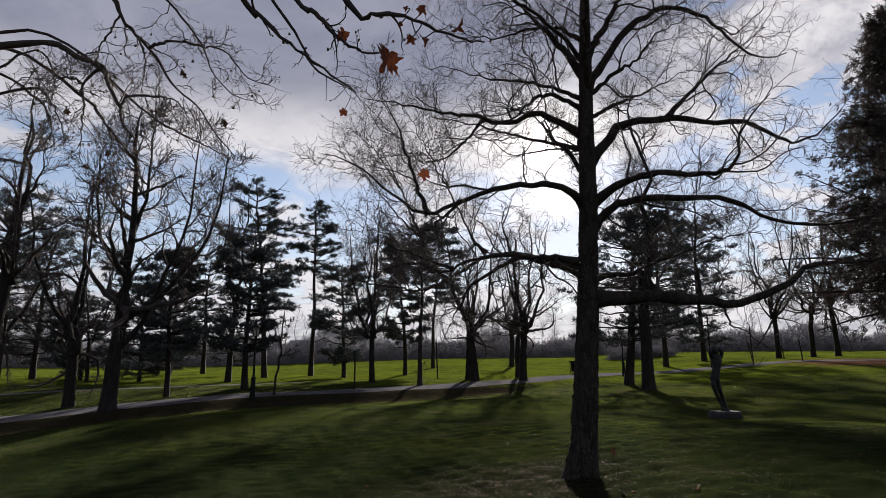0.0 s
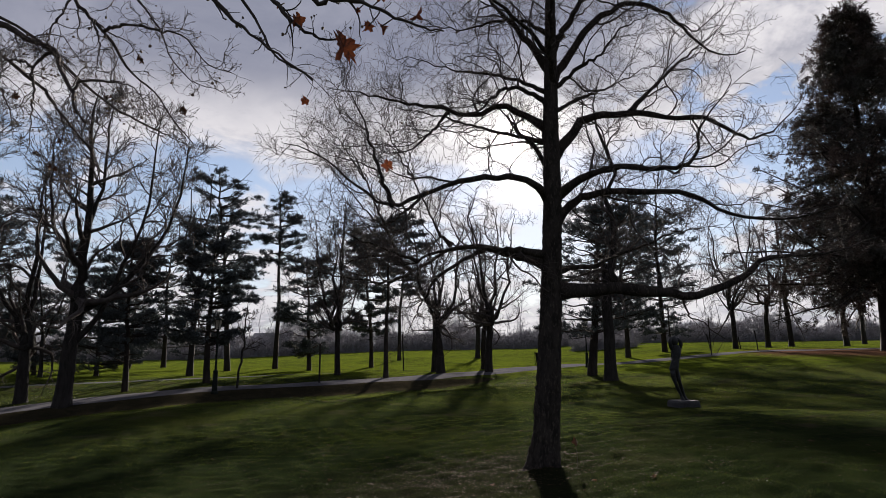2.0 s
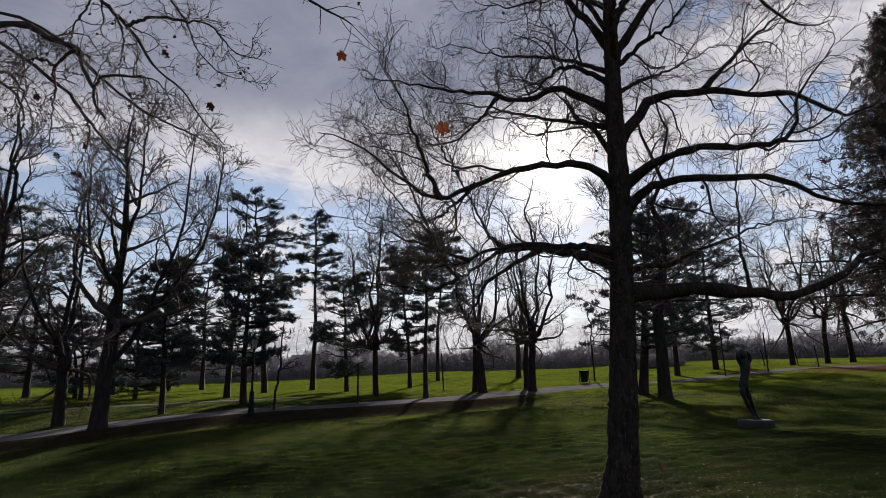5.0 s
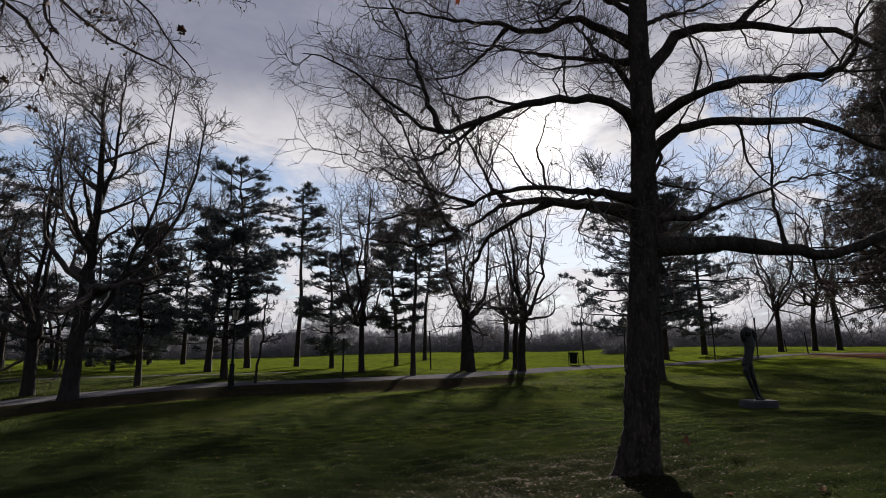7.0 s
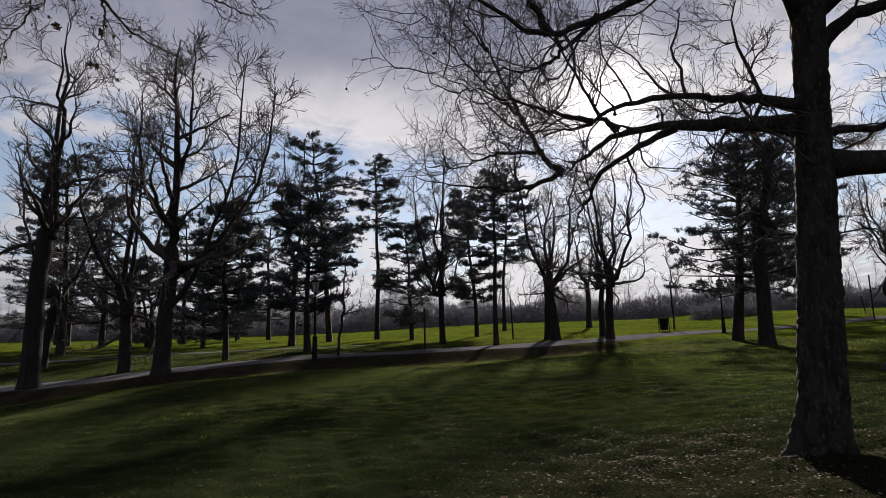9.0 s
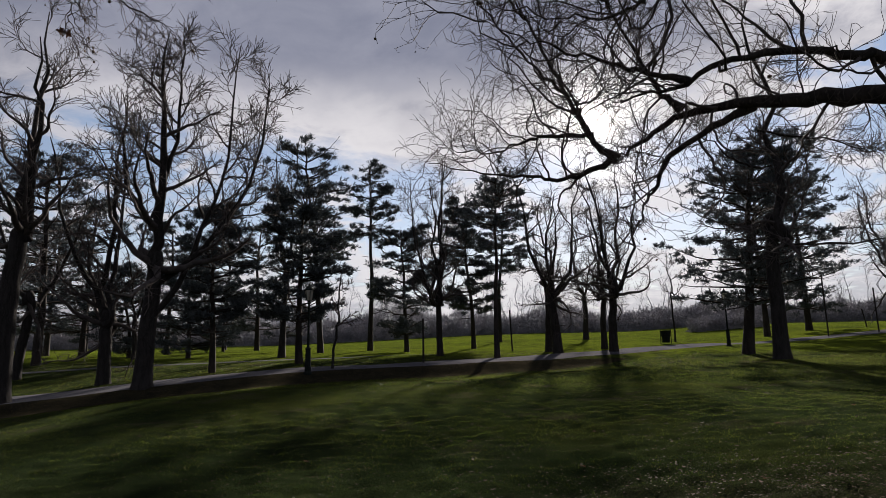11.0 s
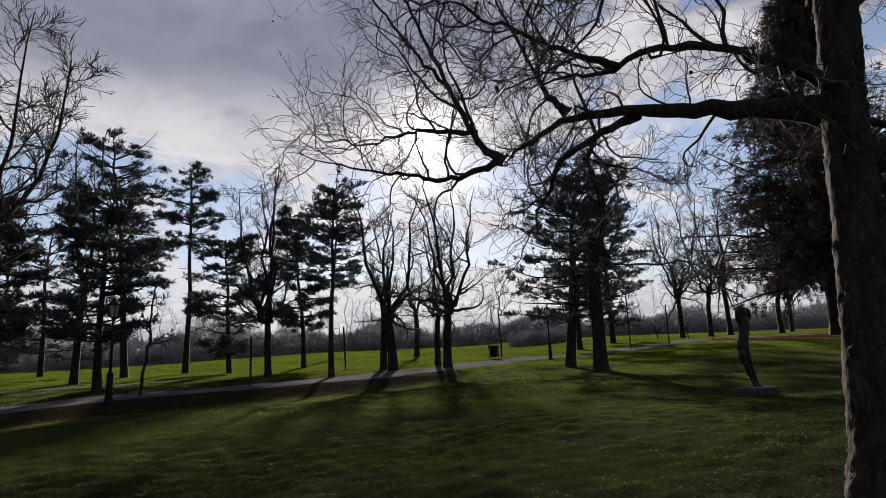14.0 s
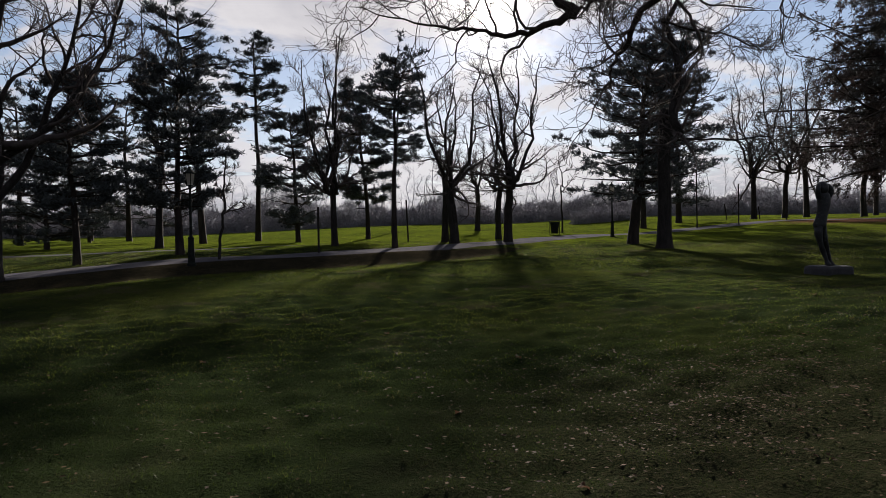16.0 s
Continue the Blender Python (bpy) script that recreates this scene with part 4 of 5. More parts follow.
def house(x, y, w, d, h, label):
    root = tagged(new("house"), label, "house")
    root.location = (x, y, float(height(x, y)))
    part("wall", box(bmesh.new(), -w / 2, w / 2, -d / 2, d / 2, -0.3, h, 0.02), PLASTER, root)
    bm = bmesh.new()
    e = 0.4
    v = [bm.verts.new(c) for c in ((-w / 2 - e, -d / 2 - e, h), (w / 2 + e, -d / 2 - e, h), (w / 2 + e, d / 2 + e, h), (-w / 2 - e, d / 2 + e, h), (-w / 2 - e, 0, h + 1.7), (w / 2 + e, 0, h + 1.7))]
    for f in ((0, 1, 5, 4), (2, 3, 4, 5), (0, 4, 3), (1, 2, 5), (3, 2, 1, 0)):
        bm.faces.new([v[k] for k in f])
    part("roof", bm, ROOF, root)
    for k in range(int(w // 2)):
        cx = -w / 2 + 1.0 + k * 2.0
        part("window", box(bmesh.new(), cx - 0.45, cx + 0.45, -d / 2 - 0.03, -d / 2 + 0.05, 0.9, 2.1), GLASS, root)
    return root


house(-30.5, 114, 7.0, 6.0, 3.2, "small pale house with a grey roof beyond the park")


# ---- park furniture ----
def street_lamp(x, y):
    root = tagged(new("street_lamp"), "dark iron park lamp post with a frosted lantern", "lamp", "park lamps")
    root.location = (x, y, float(height(x, y)))
    part("base", turned(bmesh.new(), ((-0.1, 0.17), (0.06, 0.17), (0.1, 0.13), (0.6, 0.11), (0.95, 0.1), (1.0, 0.12), (1.06, 0.07))), IRON, root, smooth=False)
    part("pole", turned(bmesh.new(), ((1.04, 0.055), (1.9, 0.045), (1.93, 0.06), (1.97, 0.045), (2.82, 0.038), (2.86, 0.09), (2.9, 0.05), (2.96, 0.1))), IRON, root)
    lantern = part("lantern", turned(bmesh.new(), ((2.96, 0.11), (2.98, 0.125), (3.36, 0.185), (3.38, 0.18)), 6), LANTERN, root, "frosted pale lantern glass")
    for k in range(6):
        a = math.pi / 3 * k
        bm = bmesh.new()
        p0, p1 = Vector((0.13 * math.cos(a), 0.13 * math.sin(a), 2.96)), Vector((0.192 * math.cos(a), 0.192 * math.sin(a), 3.39))
        vs = []
        for p in (p0, p1):
            vs.append([bm.verts.new(p + Vector(o)) for o in ((-0.011, -0.011, 0), (0.011, -0.011, 0), (0.011, 0.011, 0), (-0.011, 0.011, 0))])
        for j in range(4):
            bm.faces.new((vs[0][j], vs[0][(j + 1) % 4], vs[1][(j + 1) % 4], vs[1][j]))
        bm.faces.new(vs[0]), bm.faces.new(vs[1])
        part("bar", bm, IRON, lantern)
    part("cap", turned(bmesh.new(), ((3.385, 0.23), (3.42, 0.22), (3.5, 0.12), (3.56, 0.05), (3.6, 0.035), (3.63, 0.05), (3.66, 0.01)), 12), IRON, root)
    return root


lamp = street_lamp(-10.29, 26.4)
for px, py in ((11.4, 42.9),):
    copy_thing(lamp, pose(px, py, float(height(px, py)), 0, 0, 20))


def litter_bin(x, y):
    """An open bin: tapered body of upright slats, a thick flared rim and an inner liner, on two posts."""
    root = tagged(new("litter_bin"), "dark open metal litter bin with a flared rim", "bin")
    root.location = (x, y, float(height(x, y)))
    for s in (-1, 1):
        part("post", turned(bmesh.new(), ((-0.1, 0.03), (1.0, 0.03), (1.03, 0.015))), IRON, root).location = (0.36 * s, 0, 0)
    part("liner", turned(bmesh.new(), ((0.12, 0.2), (0.14, 0.22), (0.86, 0.29), (0.84, 0.27))), IRON, root)
    for k in range(18):
        a = 2 * math.pi * k / 18
        bm = box(bmesh.new(), -0.012, 0.012, -0.035, 0.035, 0.0, 0.8)
        for v in bm.verts:
            v.co.x += 0.24 + 0.09 * v.co.z
            v.co.z += 0.1
        part("slat", bm, IRON, root).rotation_euler = (0, 0, a)
    part("rim", turned(bmesh.new(), ((0.84, 0.31), (0.86, 0.345), (0.93, 0.36), (0.95, 0.34), (0.9, 0.3))), IRON, root)
    return root


litter_bin(8.6, 47.3)


def stake(x, y, h, r, lean=0.0, name="stake", label="thin dark wooden stake in the lawn"):
    q = spline([(0, 0, -0.2), (lean * 0.5, 0, h * 0.5), (lean, 0, h)], 5)
    ob = mesh_part(name, *tubes(q[None], np.full((1, 5), r), 6), BARK)
    ob.location = (x, y, float(height(x, y)))
    return tagged(ob, label, "stake", "stakes in the lawn")


for px, py, ph, lean in ((-6.26, 30.9, 2.1, 0.0), (-2.2, 41.3, 2.6, -0.1), (28.0, 58.7, 1.5, -0.25), (30.5, 57.5, 1.2, -0.15), (28.3, 50.2, 1.8, -0.15), (23.6, 49.0, 3.2, 0.0), (19.9, 48.3, 4.4, 0.0)):
    stake(px, py, ph, 0.05, lean)
bare_tree(71, 7.4, 0.07, 0.5, 1, 0.06, 10, "sapling", 10.1, 50.8, "thin straight young tree with short twigs", "saplings")
bare_tree(72, 4.4, 0.06, 0.45, 1, 0.1, 10, "sapling", -9.8, 28.1, "thin leaning young tree with short twigs", "saplings", lean=(0.4, 0))


# ---- statue ----
def statue(x, y):
    z = float(height(x, y))
    bm = box(bmesh.new(), -0.43, 0.43, -0.4, 0.4, -0.3, 0.24, 0.08)
    for v in bm.verts:
        v.co.x *= 1 - 0.12 * max(v.co.z, 0) / 0.24
        v.co += Vector((noise.noise(v.co * 3), noise.noise(v.co * 3 + Vector((5, 0, 0))), 0)) * 0.03
    pl = part("plinth", bm, STONE)
    pl.location, pl.rotation_euler = (x, y, z), (0, 0, radians(8))
    tagged(pl, "low rough grey stone plinth on the grass", "plinth")
    bm = bmesh.new()
    rings(bm, [(0.0, -0.1, 0.0, 0.06, 0.12), (0.0, -0.04, 0.06, 0.055, 0.08), (0.0, 0.0, 0.14, 0.04, 0.05), (-0.1, 0.0, 0.36, 0.06, 0.075), (-0.19, -0.02, 0.55, 0.055, 0.065), (-0.24, 0.0, 0.8, 0.085, 0.1), (-0.22, 0.0, 1.04, 0.1, 0.12)], 12)
    rings(bm, [(0.14, -0.06, 0.0, 0.055, 0.11), (0.14, -0.02, 0.06, 0.05, 0.07), (0.12, 0.02, 0.14, 0.04, 0.05), (0.05, 0.03, 0.36, 0.06, 0.075), (-0.01, 0.0, 0.55, 0.055, 0.065), (-0.08, 0.02, 0.8, 0.085, 0.1), (-0.13, 0.02, 1.04, 0.1, 0.12)], 12)
    rings(bm, [(-0.17, 0.01, 0.9, 0.12, 0.12), (-0.19, 0.01, 1.05, 0.16, 0.14), (-0.15, 0.0, 1.2, 0.145, 0.12), (-0.1, 0.0, 1.36, 0.135, 0.11), (-0.06, 0.0, 1.52, 0.155, 0.13), (-0.06, 0.0, 1.68, 0.18, 0.13), (-0.08, 0.0, 1.8, 0.17, 0.12), (-0.1, -0.02, 1.87, 0.09, 0.09)], 16)
    rings(bm, [(-0.1, -0.02, 1.8, 0.07, 0.07), (-0.12, -0.03, 1.9, 0.13, 0.13), (-0.13, -0.03, 2.02, 0.14, 0.14), (-0.13, -0.02, 2.13, 0.06, 0.07)], 12)
    for s in (-1, 1):
        q = spline([(-0.07 + 0.14 * s, 0, 1.72), (-0.09 + 0.2 * s, -0.05, 1.86), (-0.11 + 0.17 * s, -0.06, 2.0), (-0.12 + 0.03 * s, 0.05, 2.07)], 8)
        v, f = tubes(q[None], np.linspace(0.07, 0.055, 8)[None], 8)
        vs = [bm.verts.new(c) for c in v]
        for a in f:
            bm.faces.new([vs[k] for k in a])
    st = part("statue", bm, BRONZE, smooth=True)
    st.location, st.rotation_euler = (x - 0.05, y, z + 0.23), (0, 0, radians(10))
    st.scale = (1.0, 1.0, 1.0)
    tagged(st, "dark weathered bronze standing figure on a stone plinth", "statue")


statue(8.35, 18.2)


# ---- overhanging boughs ----
def leaf_shape(rs, size):
    """A lobed, toothed and curled dead leaf: a midrib fan of two rings, folded and wilted."""
    n = 40
    a = np.arange(n) * 2 * math.pi / n
    lobes = 0.62 + 0.3 * np.abs(np.cos(a * 2.5)) ** 1.5 - 0.28 * smooth(2.3, 3.14, np.abs((a + math.pi) % (2 * math.pi) - math.pi))
    r = lobes * (1 + 0.09 * np.where(np.arange(n) % 2, 1, -1) + 0.1 * rs.normal(size=n))
    wilt, twist = 0.35 + 0.4 * rs.rand(), rs.normal() * 0.5
    V = [np.zeros((1, 3))]
    for f in (0.5, 1.0):
        x, y = f * r * np.sin(a), f * r * np.cos(a)
        V.append(np.stack([x * (1 - 0.25 * wilt * f), y, 0.55 * np.abs(x) * wilt + twist * x * y - wilt * y * y * 0.6 + 0.05 * f * rs.normal(size=n)], -1))
    k = np.arange(n)
    j = (k + 1) % n
    F = np.concatenate([np.stack([0 * k, 1 + k, 1 + j], -1), np.stack([1 + k, 1 + n + k, 1 + n + j], -1), np.stack([1 + k, 1 + n + j, 1 + j], -1)])
    return np.concatenate(V) * size, F


def limbs_of(root, base, rs, limbs, wobble):
    """Boughs through given points, as parts; returns their lines and radii."""
    lines, radii = [], []
    for r, pts in limbs:
        q = spline(np.array(pts) - base, 30)
        q[1:] += rs.normal(size=(29, 3)) * wobble
        rr = r * (1 - 0.82 * np.linspace(0, 1, 30)) * (1 + 0.1 * rs.normal(size=30))
        mesh_part("limb", *tubes(q[None], rr[None], 8), TWIG, root, smooth=True)
        lines.append(q), radii.append(rr)
    return np.array(lines), np.array(radii)


def west_tree(x, y):
    """A bare tree out of sight whose drooping boughs reach into view."""
    rs = np.random.RandomState(81)
    root = tree_root("overhanging_tree", x, y, "bare tree with long crooked drooping boughs and dark withered leaf clumps")
    base = np.array([x, y, root.location.z])
    mesh_part("trunk", *tubes(trunk_line(rs, 12.0, (0.2, 0.0), 0.05, 14)[None], trunk_radius(0.36, 14, 0.3)[None], 14), PLANE_BARK, root, smooth=True)
    limbs = []

    def limb(r, *points):
        limbs.append((r, points))

    limb(0.085, (-11.9, 8.6, 7.4), (-10.2, 8.6, 8.3), (-8.69, 8.5, 8.36), (-8.34, 8.5, 8.24), (-7.95, 8.5, 7.98), (-7.48, 8.5, 7.79), (-6.95, 8.0, 7.05), (-6.43, 7.58, 6.46), (-6.3, 7.4, 6.2), (-6.0, 7.3, 5.75))
    limb(0.05, (-11.9, 8.6, 8.6), (-9.5, 8.5, 9.6), (-7.38, 8.2, 9.25), (-7.08, 8.25, 8.78), (-6.8, 8.3, 8.45), (-6.46, 8.35, 8.1), (-6.16, 8.4, 7.65), (-5.82, 8.45, 7.2), (-5.43, 8.5, 6.87), (-5.08, 8.55, 6.36), (-4.65, 8.6, 5.84))
    limb(0.034, (-6.37, 8.2, 8.01), (-6.01, 8.03, 8.01), (-5.55, 7.87, 7.94), (-5.04, 7.7, 7.72), (-4.54, 7.53, 7.51), (-3.97, 7.37, 6.86), (-3.5, 7.2, 6.62))
    limb(0.03, (-6.43, 7.58, 6.46), (-6.32, 7.6, 6.66), (-5.84, 7.65, 6.68), (-5.62, 7.7, 6.68), (-5.37, 7.75, 6.51), (-5.18, 7.8, 6.2))
    limb(0.034, (-7.42, 8.4, 7.74), (-7.67, 8.25, 7.29), (-7.5, 8.1, 6.79), (-7.38, 7.95, 6.27), (-7.22, 7.8, 5.54))
    limb(0.028, (-7.49, 8.0, 7.16), (-7.77, 8.0, 7.29), (-8.04, 8.0, 7.29), (-8.29, 8.0, 7.23))
    limb(0.03, (-11.9, 8.6, 8.9), (-8.6, 8.3, 9.9), (-6.61, 8.0, 9.35), (-5.88, 7.93, 8.81), (-5.42, 7.87, 8.23), (-5.08, 7.8, 7.78), (-4.8, 7.73, 7.17), (-4.33, 7.67, 6.69), (-3.8, 7.6, 6.45))
    limb(0.026, (-7.05, 8.2, 8.75), (-7.18, 8.2, 8.44), (-7.4, 8.2, 8.02), (-7.4, 8.2, 7.72), (-7.63, 8.2, 7.66))
    limb(0.022, (-6.61, 8.2, 8.26), (-6.43, 8.2, 7.78), (-6.42, 8.2, 7.42), (-6.43, 8.2, 7.07))
    limb(0.04, (-11.9, 8.6, 6.4), (-10.4, 8.4, 6.9), (-8.75, 8.2, 7.19), (-8.24, 8.13, 6.93), (-7.92, 8.07, 6.44), (-7.72, 8.0, 5.91))
    limb(0.03, (-11.9, 8.6, 6.9), (-10.2, 8.4, 7.4), (-8.92, 8.4, 8.14), (-8.35, 8.33, 7.5), (-8.32, 8.27, 6.82), (-8.26, 8.2, 6.33))
    limb(0.045, (-11.9, 8.6, 8.0), (-10.2, 9.2, 8.7), (-8.57, 9.6, 7.67), (-8.02, 9.7, 7.04), (-7.64, 9.8, 6.54), (-7.28, 9.9, 6.25), (-6.86, 10.0, 6.01))
    limb(0.035, (-11.9, 8.6, 7.6), (-10.6, 9.2, 8.2), (-9.66, 9.6, 7.69), (-9.21, 9.6, 7.0), (-9.33, 9.6, 6.6), (-9.63, 9.6, 6.32), (-9.68, 9.6, 5.97))
    limb(0.024, (-8.02, 9.7, 7.04), (-7.88, 9.7, 6.61), (-8.01, 9.8, 6.27), (-8.11, 9.8, 5.77))
    limb(0.04, (-11.9, 8.6, 8.4), (-9.2, 9.0, 8.9), (-6.89, 9.2, 7.09), (-6.1, 9.2, 6.61), (-5.52, 9.2, 6.31), (-5.2, 9.2, 6.12))
    S, RS = limbs_of(root, base, rs, limbs, 0.012)
    A, RA = sprout(rs, S, RS, 14, (0.3, 1.0), (25, 70), (0.4, 1.3), 12, 0.26, -0.05, 0.5, floor=0.0075, shrink=0.4, girth=0.013)
    B, RB = sprout(rs, A, RA, 8, (0.15, 1.0), (25, 65), (0.15, 0.6), 9, 0.24, -0.03, 0.6, floor=0.0055)
    C, RC = sprout(rs, B, RB, 2, (0.3, 1.0), (25, 65), (0.06, 0.2), 3, 0.2, 0.0, 0.6, floor=0.0035)
    tagged(mesh_part("crown", *joined([tubes(A, RA, 4), tubes(B[:, ::2], RB[:, ::2], 3), tubes(C, RC, 3)]), TWIG, root, "crooked drooping twigs"), kind="stuff")
    tip = np.concatenate([B[rs.rand(len(B)) < 0.14][:, -1], A[rs.rand(len(A)) < 0.25][:, -1], B[rs.rand(len(B)) < 0.06][:, 4]])
    tagged(mesh_part("bud", *balls(rs, tip, 0.012, 0.034), SEED, root, "small dark buds and withered leaf clumps"), kind="stuff")
    clumps = []
    for at in ((-4.82, 8.34, 6.45), (-4.79, 8.34, 6.41), (-6.6, 8.0, 6.25), (-7.3, 8.1, 5.5), (-5.6, 8.2, 7.4), (-6.1, 8.1, 6.6), (-7.9, 8.2, 6.7), (-8.0, 9.8, 6.4), (-8.11, 9.8, 5.8)):
        for k in range(3):
            V, F = leaf_shape(rs, 0.05 + 0.035 * rs.rand())
            turn = np.array(Euler(tuple(rs.rand(3) * 6.28)).to_matrix())
            clumps.append((V @ turn.T + np.array(at) - base + rs.normal(size=3) * 0.02, F))
    tagged(mesh_part("withered_leaf", *joined(clumps), WITHERED, root, "dark withered leaves"), kind="stuff")
    return root


west_tree(-12.0, 8.6)


def south_tree(x, y):
    """A bare tree behind the camera, of which a few leafy twigs hang over the view."""
    rs = np.random.RandomState(82)
    root = tree_root("overhanging_tree", x, y, "bare tree whose thin twigs hold a few orange-brown leaves")
    base = np.array([x, y, root.location.z])
    mesh_part("trunk", *tubes(trunk_line(rs, 9.0, (0.3, 0.3), 0.05, 14)[None], trunk_radius(0.35, 14, 0.4)[None], 14), PLANE_BARK, root, smooth=True)
    limbs = []

    def limb(r, *points):
        limbs.append((r, points))

    limb(0.032, (-7.3, -3.3, 6.2), (-4.9, -0.5, 6.6), (-2.8, 1.8, 6.0), (-1.9, 2.8, 5.15), (-1.58, 2.92, 4.61), (-1.21, 3.05, 4.41))
    limb(0.02, (-7.3, -3.3, 5.8), (-4.5, -1.8, 5.6), (-1.9, -0.5, 4.3), (-1.16, 0.0, 3.39), (-1.06, 0.0, 3.28), (-0.91, 0.0, 3.13), (-0.74, 0.0, 2.99), (-0.57, 0.0, 2.86))
    limb(0.018, (-7.3, -3.3, 6.6), (-4.2, -1.6, 6.2), (-1.6, -0.4, 4.3), (-0.93, 0.0, 3.42), (-0.79, 0.0, 3.28), (-0.72, 0.0, 3.19), (-0.62, 0.0, 3.1), (-0.54, 0.0, 3.06), (-0.46, 0.0, 3.05))
    limb(0.018, (-7.3, -3.3, 6.6), (-3.8, -1.4, 6.3), (-1.3, -0.3, 4.2), (-0.64, 0.0, 3.34), (-0.51, 0.0, 3.26), (-0.35, 0.0, 3.24), (-0.22, 0.0, 3.17), (-0.09, 0.0, 3.12), (0.01, 0.0, 3.1))
    S, RS = limbs_of(root, base, rs, limbs, 0.004)
    A, RA = sprout(rs, S[:1], RS[:1], 7, (0.7, 1.0), (25, 70), (0.15, 0.5), 8, 0.2, -0.02, 0.5, floor=0.003, shrink=0.3)
    A3, RA3 = sprout(rs, S[1:], RS[1:], 9, (0.5, 1.0), (30, 75), (0.04, 0.22), 8, 0.25, 0.0, 0.5, floor=0.0017, shrink=0.3)
    A, RA = np.concatenate([A, A3]), np.concatenate([RA, RA3])
    B, RB = sprout(rs, A, RA, 3, (0.3, 1.0), (30, 75), (0.02, 0.09), 5, 0.25, 0.0, 0.6, floor=0.0014)
    tagged(mesh_part("crown", *joined([tubes(A, RA, 5), tubes(B, RB, 4)]), TWIG, root, "thin crooked twigs"), kind="stuff")
    tip = np.concatenate([B[rs.rand(len(B)) < 0.25][:, -1], A[rs.rand(len(A)) < 0.4][:, -1]])
    tagged(mesh_part("bud", *balls(rs, tip, 0.004, 0.009), SEED, root, "small dark buds"), kind="stuff")
    for (lx, ly, lz), size in (((-0.65, 0.0, 3.15), 0.045), ((-0.33, 0.0, 3.12), 0.035), ((-0.27, 0.0, 3.12), 0.04), ((-0.11, 0.0, 3.17), 0.045), ((-0.28, 0.0, 3.27), 0.035), ((-0.44, 0.0, 3.02), 0.095), ((-1.37, 3.4, 4.33), 0.06), ((-0.5, 3.4, 3.62), 0.08), ((-0.74, 0.0, 3.22), 0.015), ((-0.38, 0.0, 3.2), 0.02), ((-0.35, 0.0, 3.28), 0.02)):
        V, F = leaf_shape(rs, size)
        turn = np.array(Euler((radians(60 + 50 * rs.rand()), radians(-30 + 60 * rs.rand()), radians(-60 + 120 * rs.rand()))).to_matrix())
        at = np.array([lx, ly, lz]) - base
        leaf = mesh_part("leaf", V @ turn.T + at, F, DEAD_LEAF, root, "curled orange-brown dead leaf")
        near = S.reshape(-1, 3)[np.argmin(np.linalg.norm(S.reshape(-1, 3) - at, axis=1))]
        q = spline([near, (near + at) / 2 + np.array([0.02, 0.02, 0.03]), at], 6)
        mesh_part("stalk", *tubes(q[None], np.full((1, 6), 0.003), 4), TWIG, leaf)
    return root


south_tree(-7.5, -3.5)


# ---- grass and fallen leaves ----
def patchy(x, y, seed, shortest, longest):
    """Irregular patches, about -1 to 1: many waves of differing length and direction."""
    rs = np.random.RandomState(seed)
    v = 0
    for k in range(14):
        a, w, f = rs.rand() * 2 * math.pi, shortest * (longest / shortest) ** rs.rand(), rs.rand() * 6.28
        v = v + np.sin((x * math.cos(a) + y * math.sin(a)) * 2 * math.pi / w + f)
    return v / 3.2


def grass(name, seed, n, x0, x1, y0, y1, h, w, label, mat=BLADE):
    rs = np.random.RandomState(seed)
    x, y = x0 + (x1 - x0) * rs.rand(n), y0 + (y1 - y0) * rs.rand(n)
    clump = 0.75 * patchy(x, y, 98, 0.5, 6.0) + 0.6 * rs.normal(size=n)
    # blades also thinned where the near lawn is painted darker for shade
    worn = np.exp(-((x + 2.5) ** 2 + (y - 6.0) ** 2) / 90.0)
    fade = np.clip(np.minimum((y - y0) / (4.0 if y0 > 5 else 0.1), (y1 - y) / (4.0 if y1 < 90 else 0.1)), 0, 1)
    keep = (clump > -0.55) & (rs.rand(n) < fade) & off_paths(x, y) & (rs.rand(n) > 0.25 * worn + 0.6 * np.exp(-((x - 0.4) / 2.3) ** 2 - ((y - 7.6) / 2.1) ** 2))
    x, y, clump = x[keep], y[keep], clump[keep]
    n = len(x)
    hh = h * (0.5 + 0.7 * rs.rand(n)) * (0.8 + 0.25 * np.clip(clump, 0, 1))
    a, lean = rs.rand(n) * 2 * math.pi, rs.normal(size=(n, 2)) * 0.6
    c = np.stack([x, y, height(x, y) - 0.004], -1)
    s = np.stack([np.cos(a), np.sin(a), np.zeros(n)], -1) * w / 2
    tip = c + np.stack([lean[:, 0] * hh, lean[:, 1] * hh, hh], -1)
    V = np.stack([c - s, c + s, tip], 1).reshape(-1, 3)
    tagged(mesh_part(name, V, np.arange(3 * n).reshape(-1, 3), mat), label, "grass", kind="stuff")


grass("grass", 91, 240000, -9, 8.5, 3.4, 13.0, 0.03, 0.0055, "short worn lawn grass and moss, darkened for shade", SHADED_MOSS_BLADE)
grass("grass", 92, 300000, -17, 16, 9.0, 23.0, 0.03, 0.009, "short worn lawn grass and moss, darkened for shade", SHADED_WORN_BLADE)
grass("grass", 93, 170000, -28, 26, 19.0, 37.0, 0.055, 0.022, "short worn lawn grass and moss, darkened for shade", SHADED_WORN_BLADE)
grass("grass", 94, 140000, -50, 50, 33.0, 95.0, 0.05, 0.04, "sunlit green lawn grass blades")


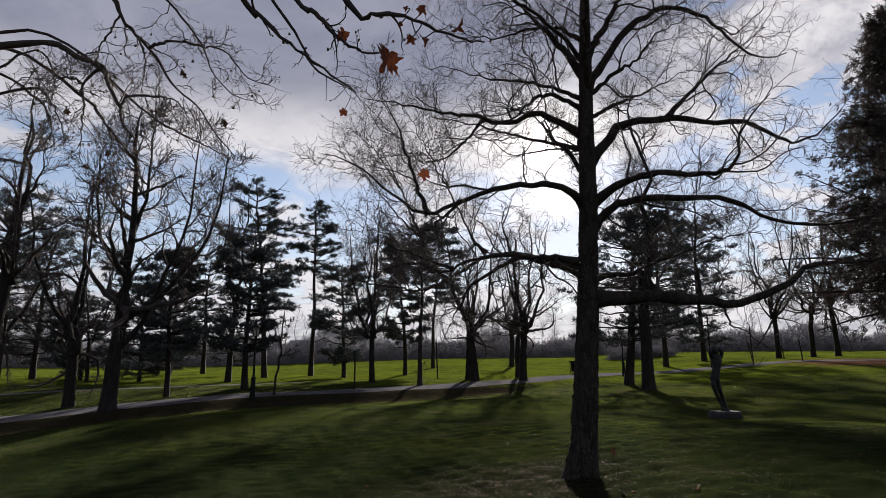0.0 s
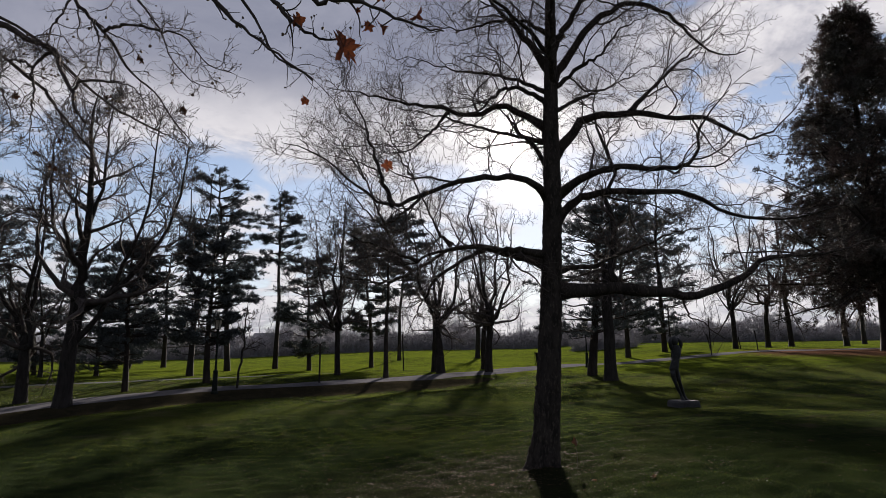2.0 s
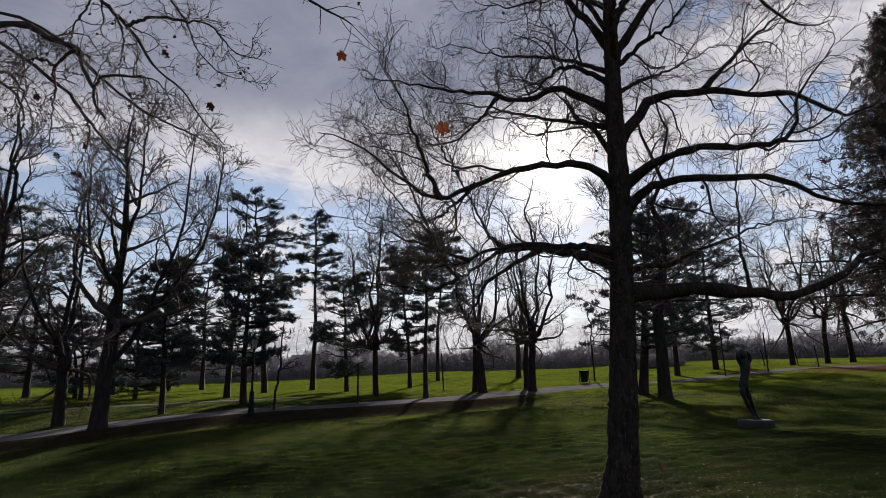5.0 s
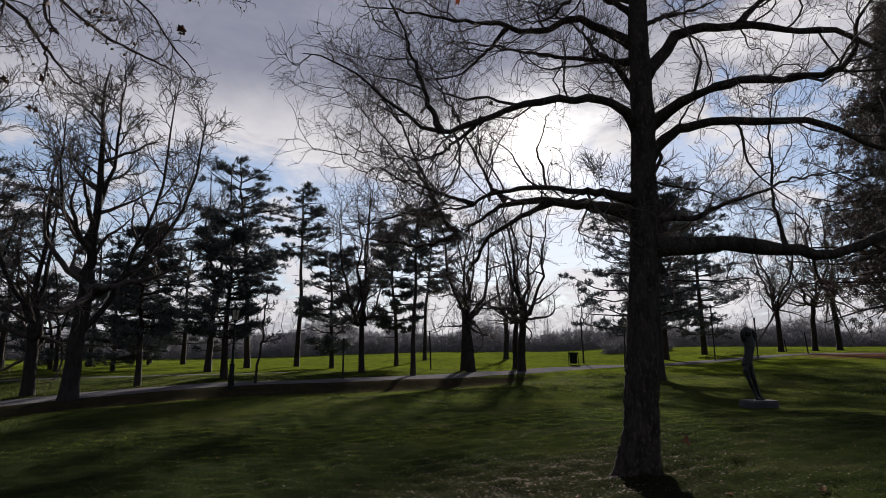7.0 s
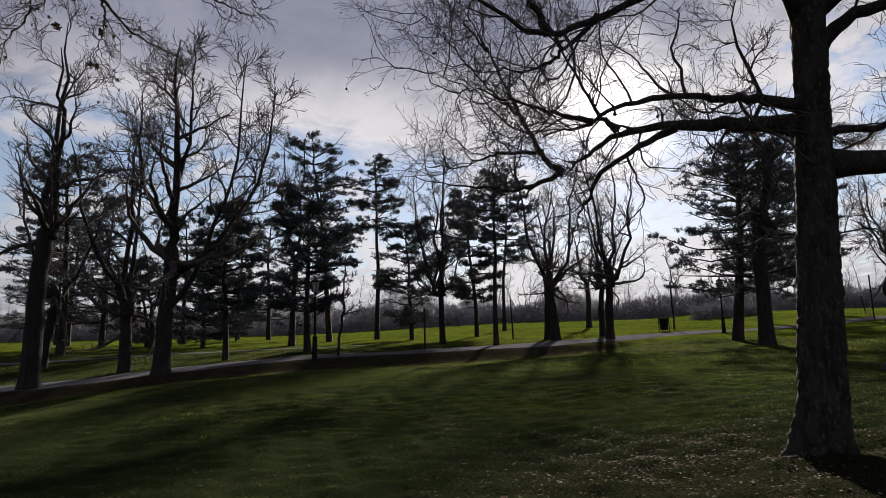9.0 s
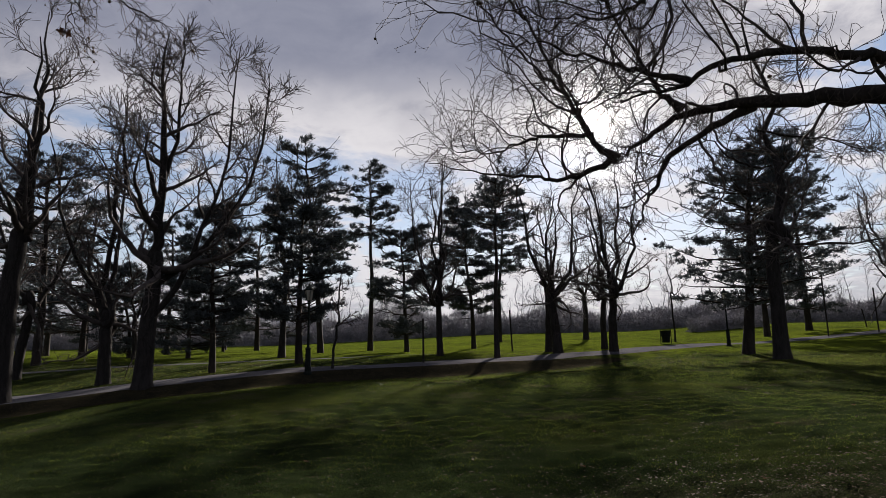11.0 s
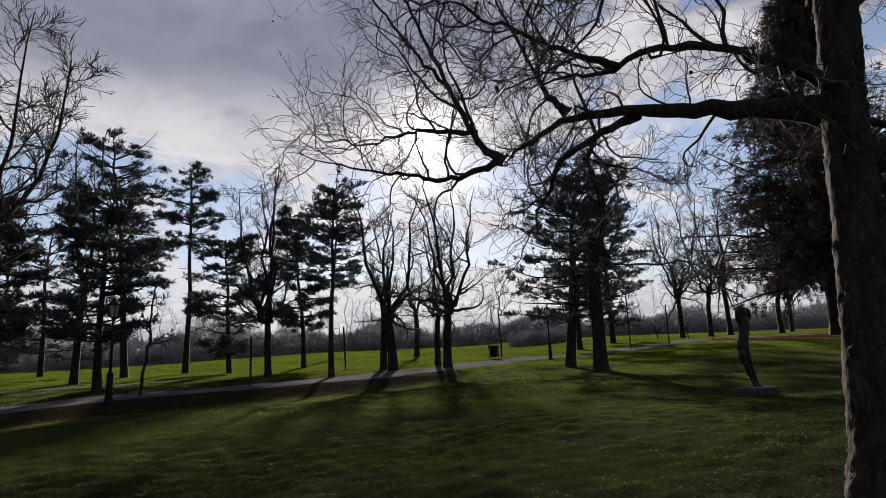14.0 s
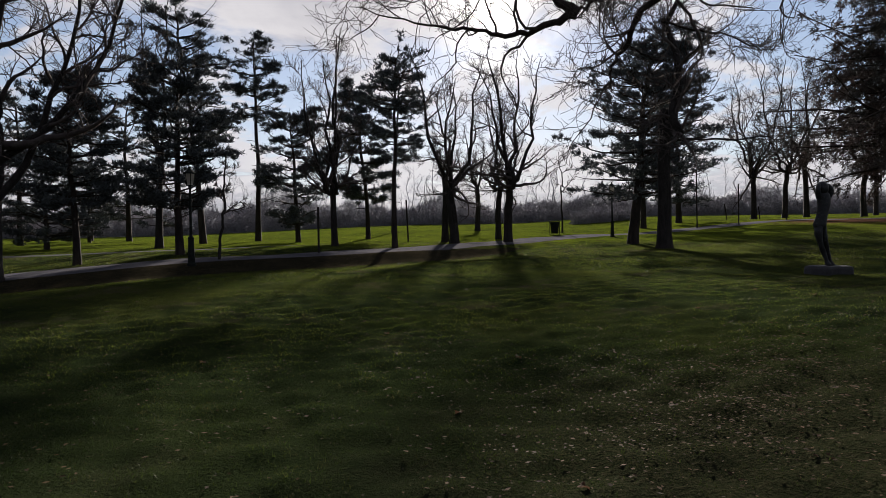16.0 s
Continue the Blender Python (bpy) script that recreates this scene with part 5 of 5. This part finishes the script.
def fallen(name, seed, n, x0, x1, y0, y1, lo, hi, label, heap=False):
    rs = np.random.RandomState(seed)
    x, y = x0 + (x1 - x0) * rs.rand(n), y0 + (y1 - y0) * rs.rand(n)
    keep = (0.7 * patchy(x, y, seed, 0.8, 7.0) + rs.normal(size=n) * 0.5) > 0.0
    if heap:
        x, y = (x0 + x1) / 2 + rs.normal(size=n) * (x1 - x0) / 5, (y0 + y1) / 2 + rs.normal(size=n) * (y1 - y0) / 5
        keep = rs.rand(n) < 0.7 + 0.35 * patchy(x, y, seed, 0.4, 2.5)
    x, y = x[keep], y[keep]
    n = len(x)
    s = (lo + (hi - lo) * rs.rand(n) ** 3)[:, None]
    a = rs.rand(n) * 2 * math.pi
    u = np.stack([np.cos(a), np.sin(a), 0.12 * rs.normal(size=n)], -1) * s
    v = np.stack([-np.sin(a), np.cos(a), 0.12 * rs.normal(size=n)], -1) * s * 0.6
    c = np.stack([x, y, height(x, y) + 0.012 + 0.02 * rs.rand(n)], -1)
    V = np.stack([c - u, c - v, c + u, c + v], 1).reshape(-1, 3)
    V[1::4, 2] += s[:, 0] * 0.2
    F = np.arange(4 * n).reshape(-1, 4)
    tagged(mesh_part(name, V, np.concatenate([F[:, :3], F[:, [0, 2, 3]]]), LITTER), label, "leaves", kind="stuff")


fallen("fallen_leaves", 95, 15000, -7, 7, 3.5, 13, 0.006, 0.026, "scattered small brown and pale fallen leaves")
fallen("fallen_leaves", 100, 7000, -8, 9, 27, 41, 0.02, 0.06, "reddish leaf litter along the path verge")
fallen("fallen_leaves", 101, 9000, -2.6, 4.4, 5.0, 11.5, 0.006, 0.024, "patch of brown leaf mould and twigs by the tree", True)
fallen("fallen_leaves", 99, 300, -5, 6, 4.5, 12, 0.018, 0.036, "larger pale and reddish fallen leaves")
fallen("fallen_leaves", 96, 7000, -11, 14, 13, 30, 0.012, 0.045, "scattered small brown and pale fallen leaves")

rs_ = np.random.RandomState(97)
first_leaf = None
for k in range(16):
    lx, ly = -6 + 12 * rs_.rand(), 5.5 + 9 * rs_.rand()
    m = pose(lx, ly, float(height(lx, ly)) + 0.014, 9 * rs_.normal(), 9 * rs_.normal(), 360 * rs_.rand())
    if first_leaf is None:
        first_leaf = mesh_part("fallen_leaf", *leaf_shape(rs_, 0.05), LITTER)
        tagged(first_leaf, "curled brown dead leaf lying on the grass", "leaf", "large fallen leaves")
        first_leaf.matrix_world = m
    else:
        copy_thing(first_leaf, m)


def dry_weed(x, y, h):
    """A dry stalk that holds one withered leaf."""
    rs = np.random.RandomState(98)
    root = tagged(new("dry_weed"), "dry thin stalk with one withered dark leaf", "weed")
    root.location = (x, y, float(height(x, y)))
    q = spline([(0, 0, -0.03), (0.02, 0.01, h * 0.5), (-0.01, 0.0, h)], 8)
    mesh_part("stalk", *tubes(q[None], np.linspace(0.004, 0.002, 8)[None], 5), TWIG, root)
    V, F = leaf_shape(rs, 0.07)
    turn = np.array(Euler((radians(-100), radians(10), radians(20))).to_matrix())
    mesh_part("leaf", V @ turn.T + np.array([0, 0, h]), F, WITHERED, root, "withered brown leaf")


dry_weed(2.12, 7.1, 0.42)
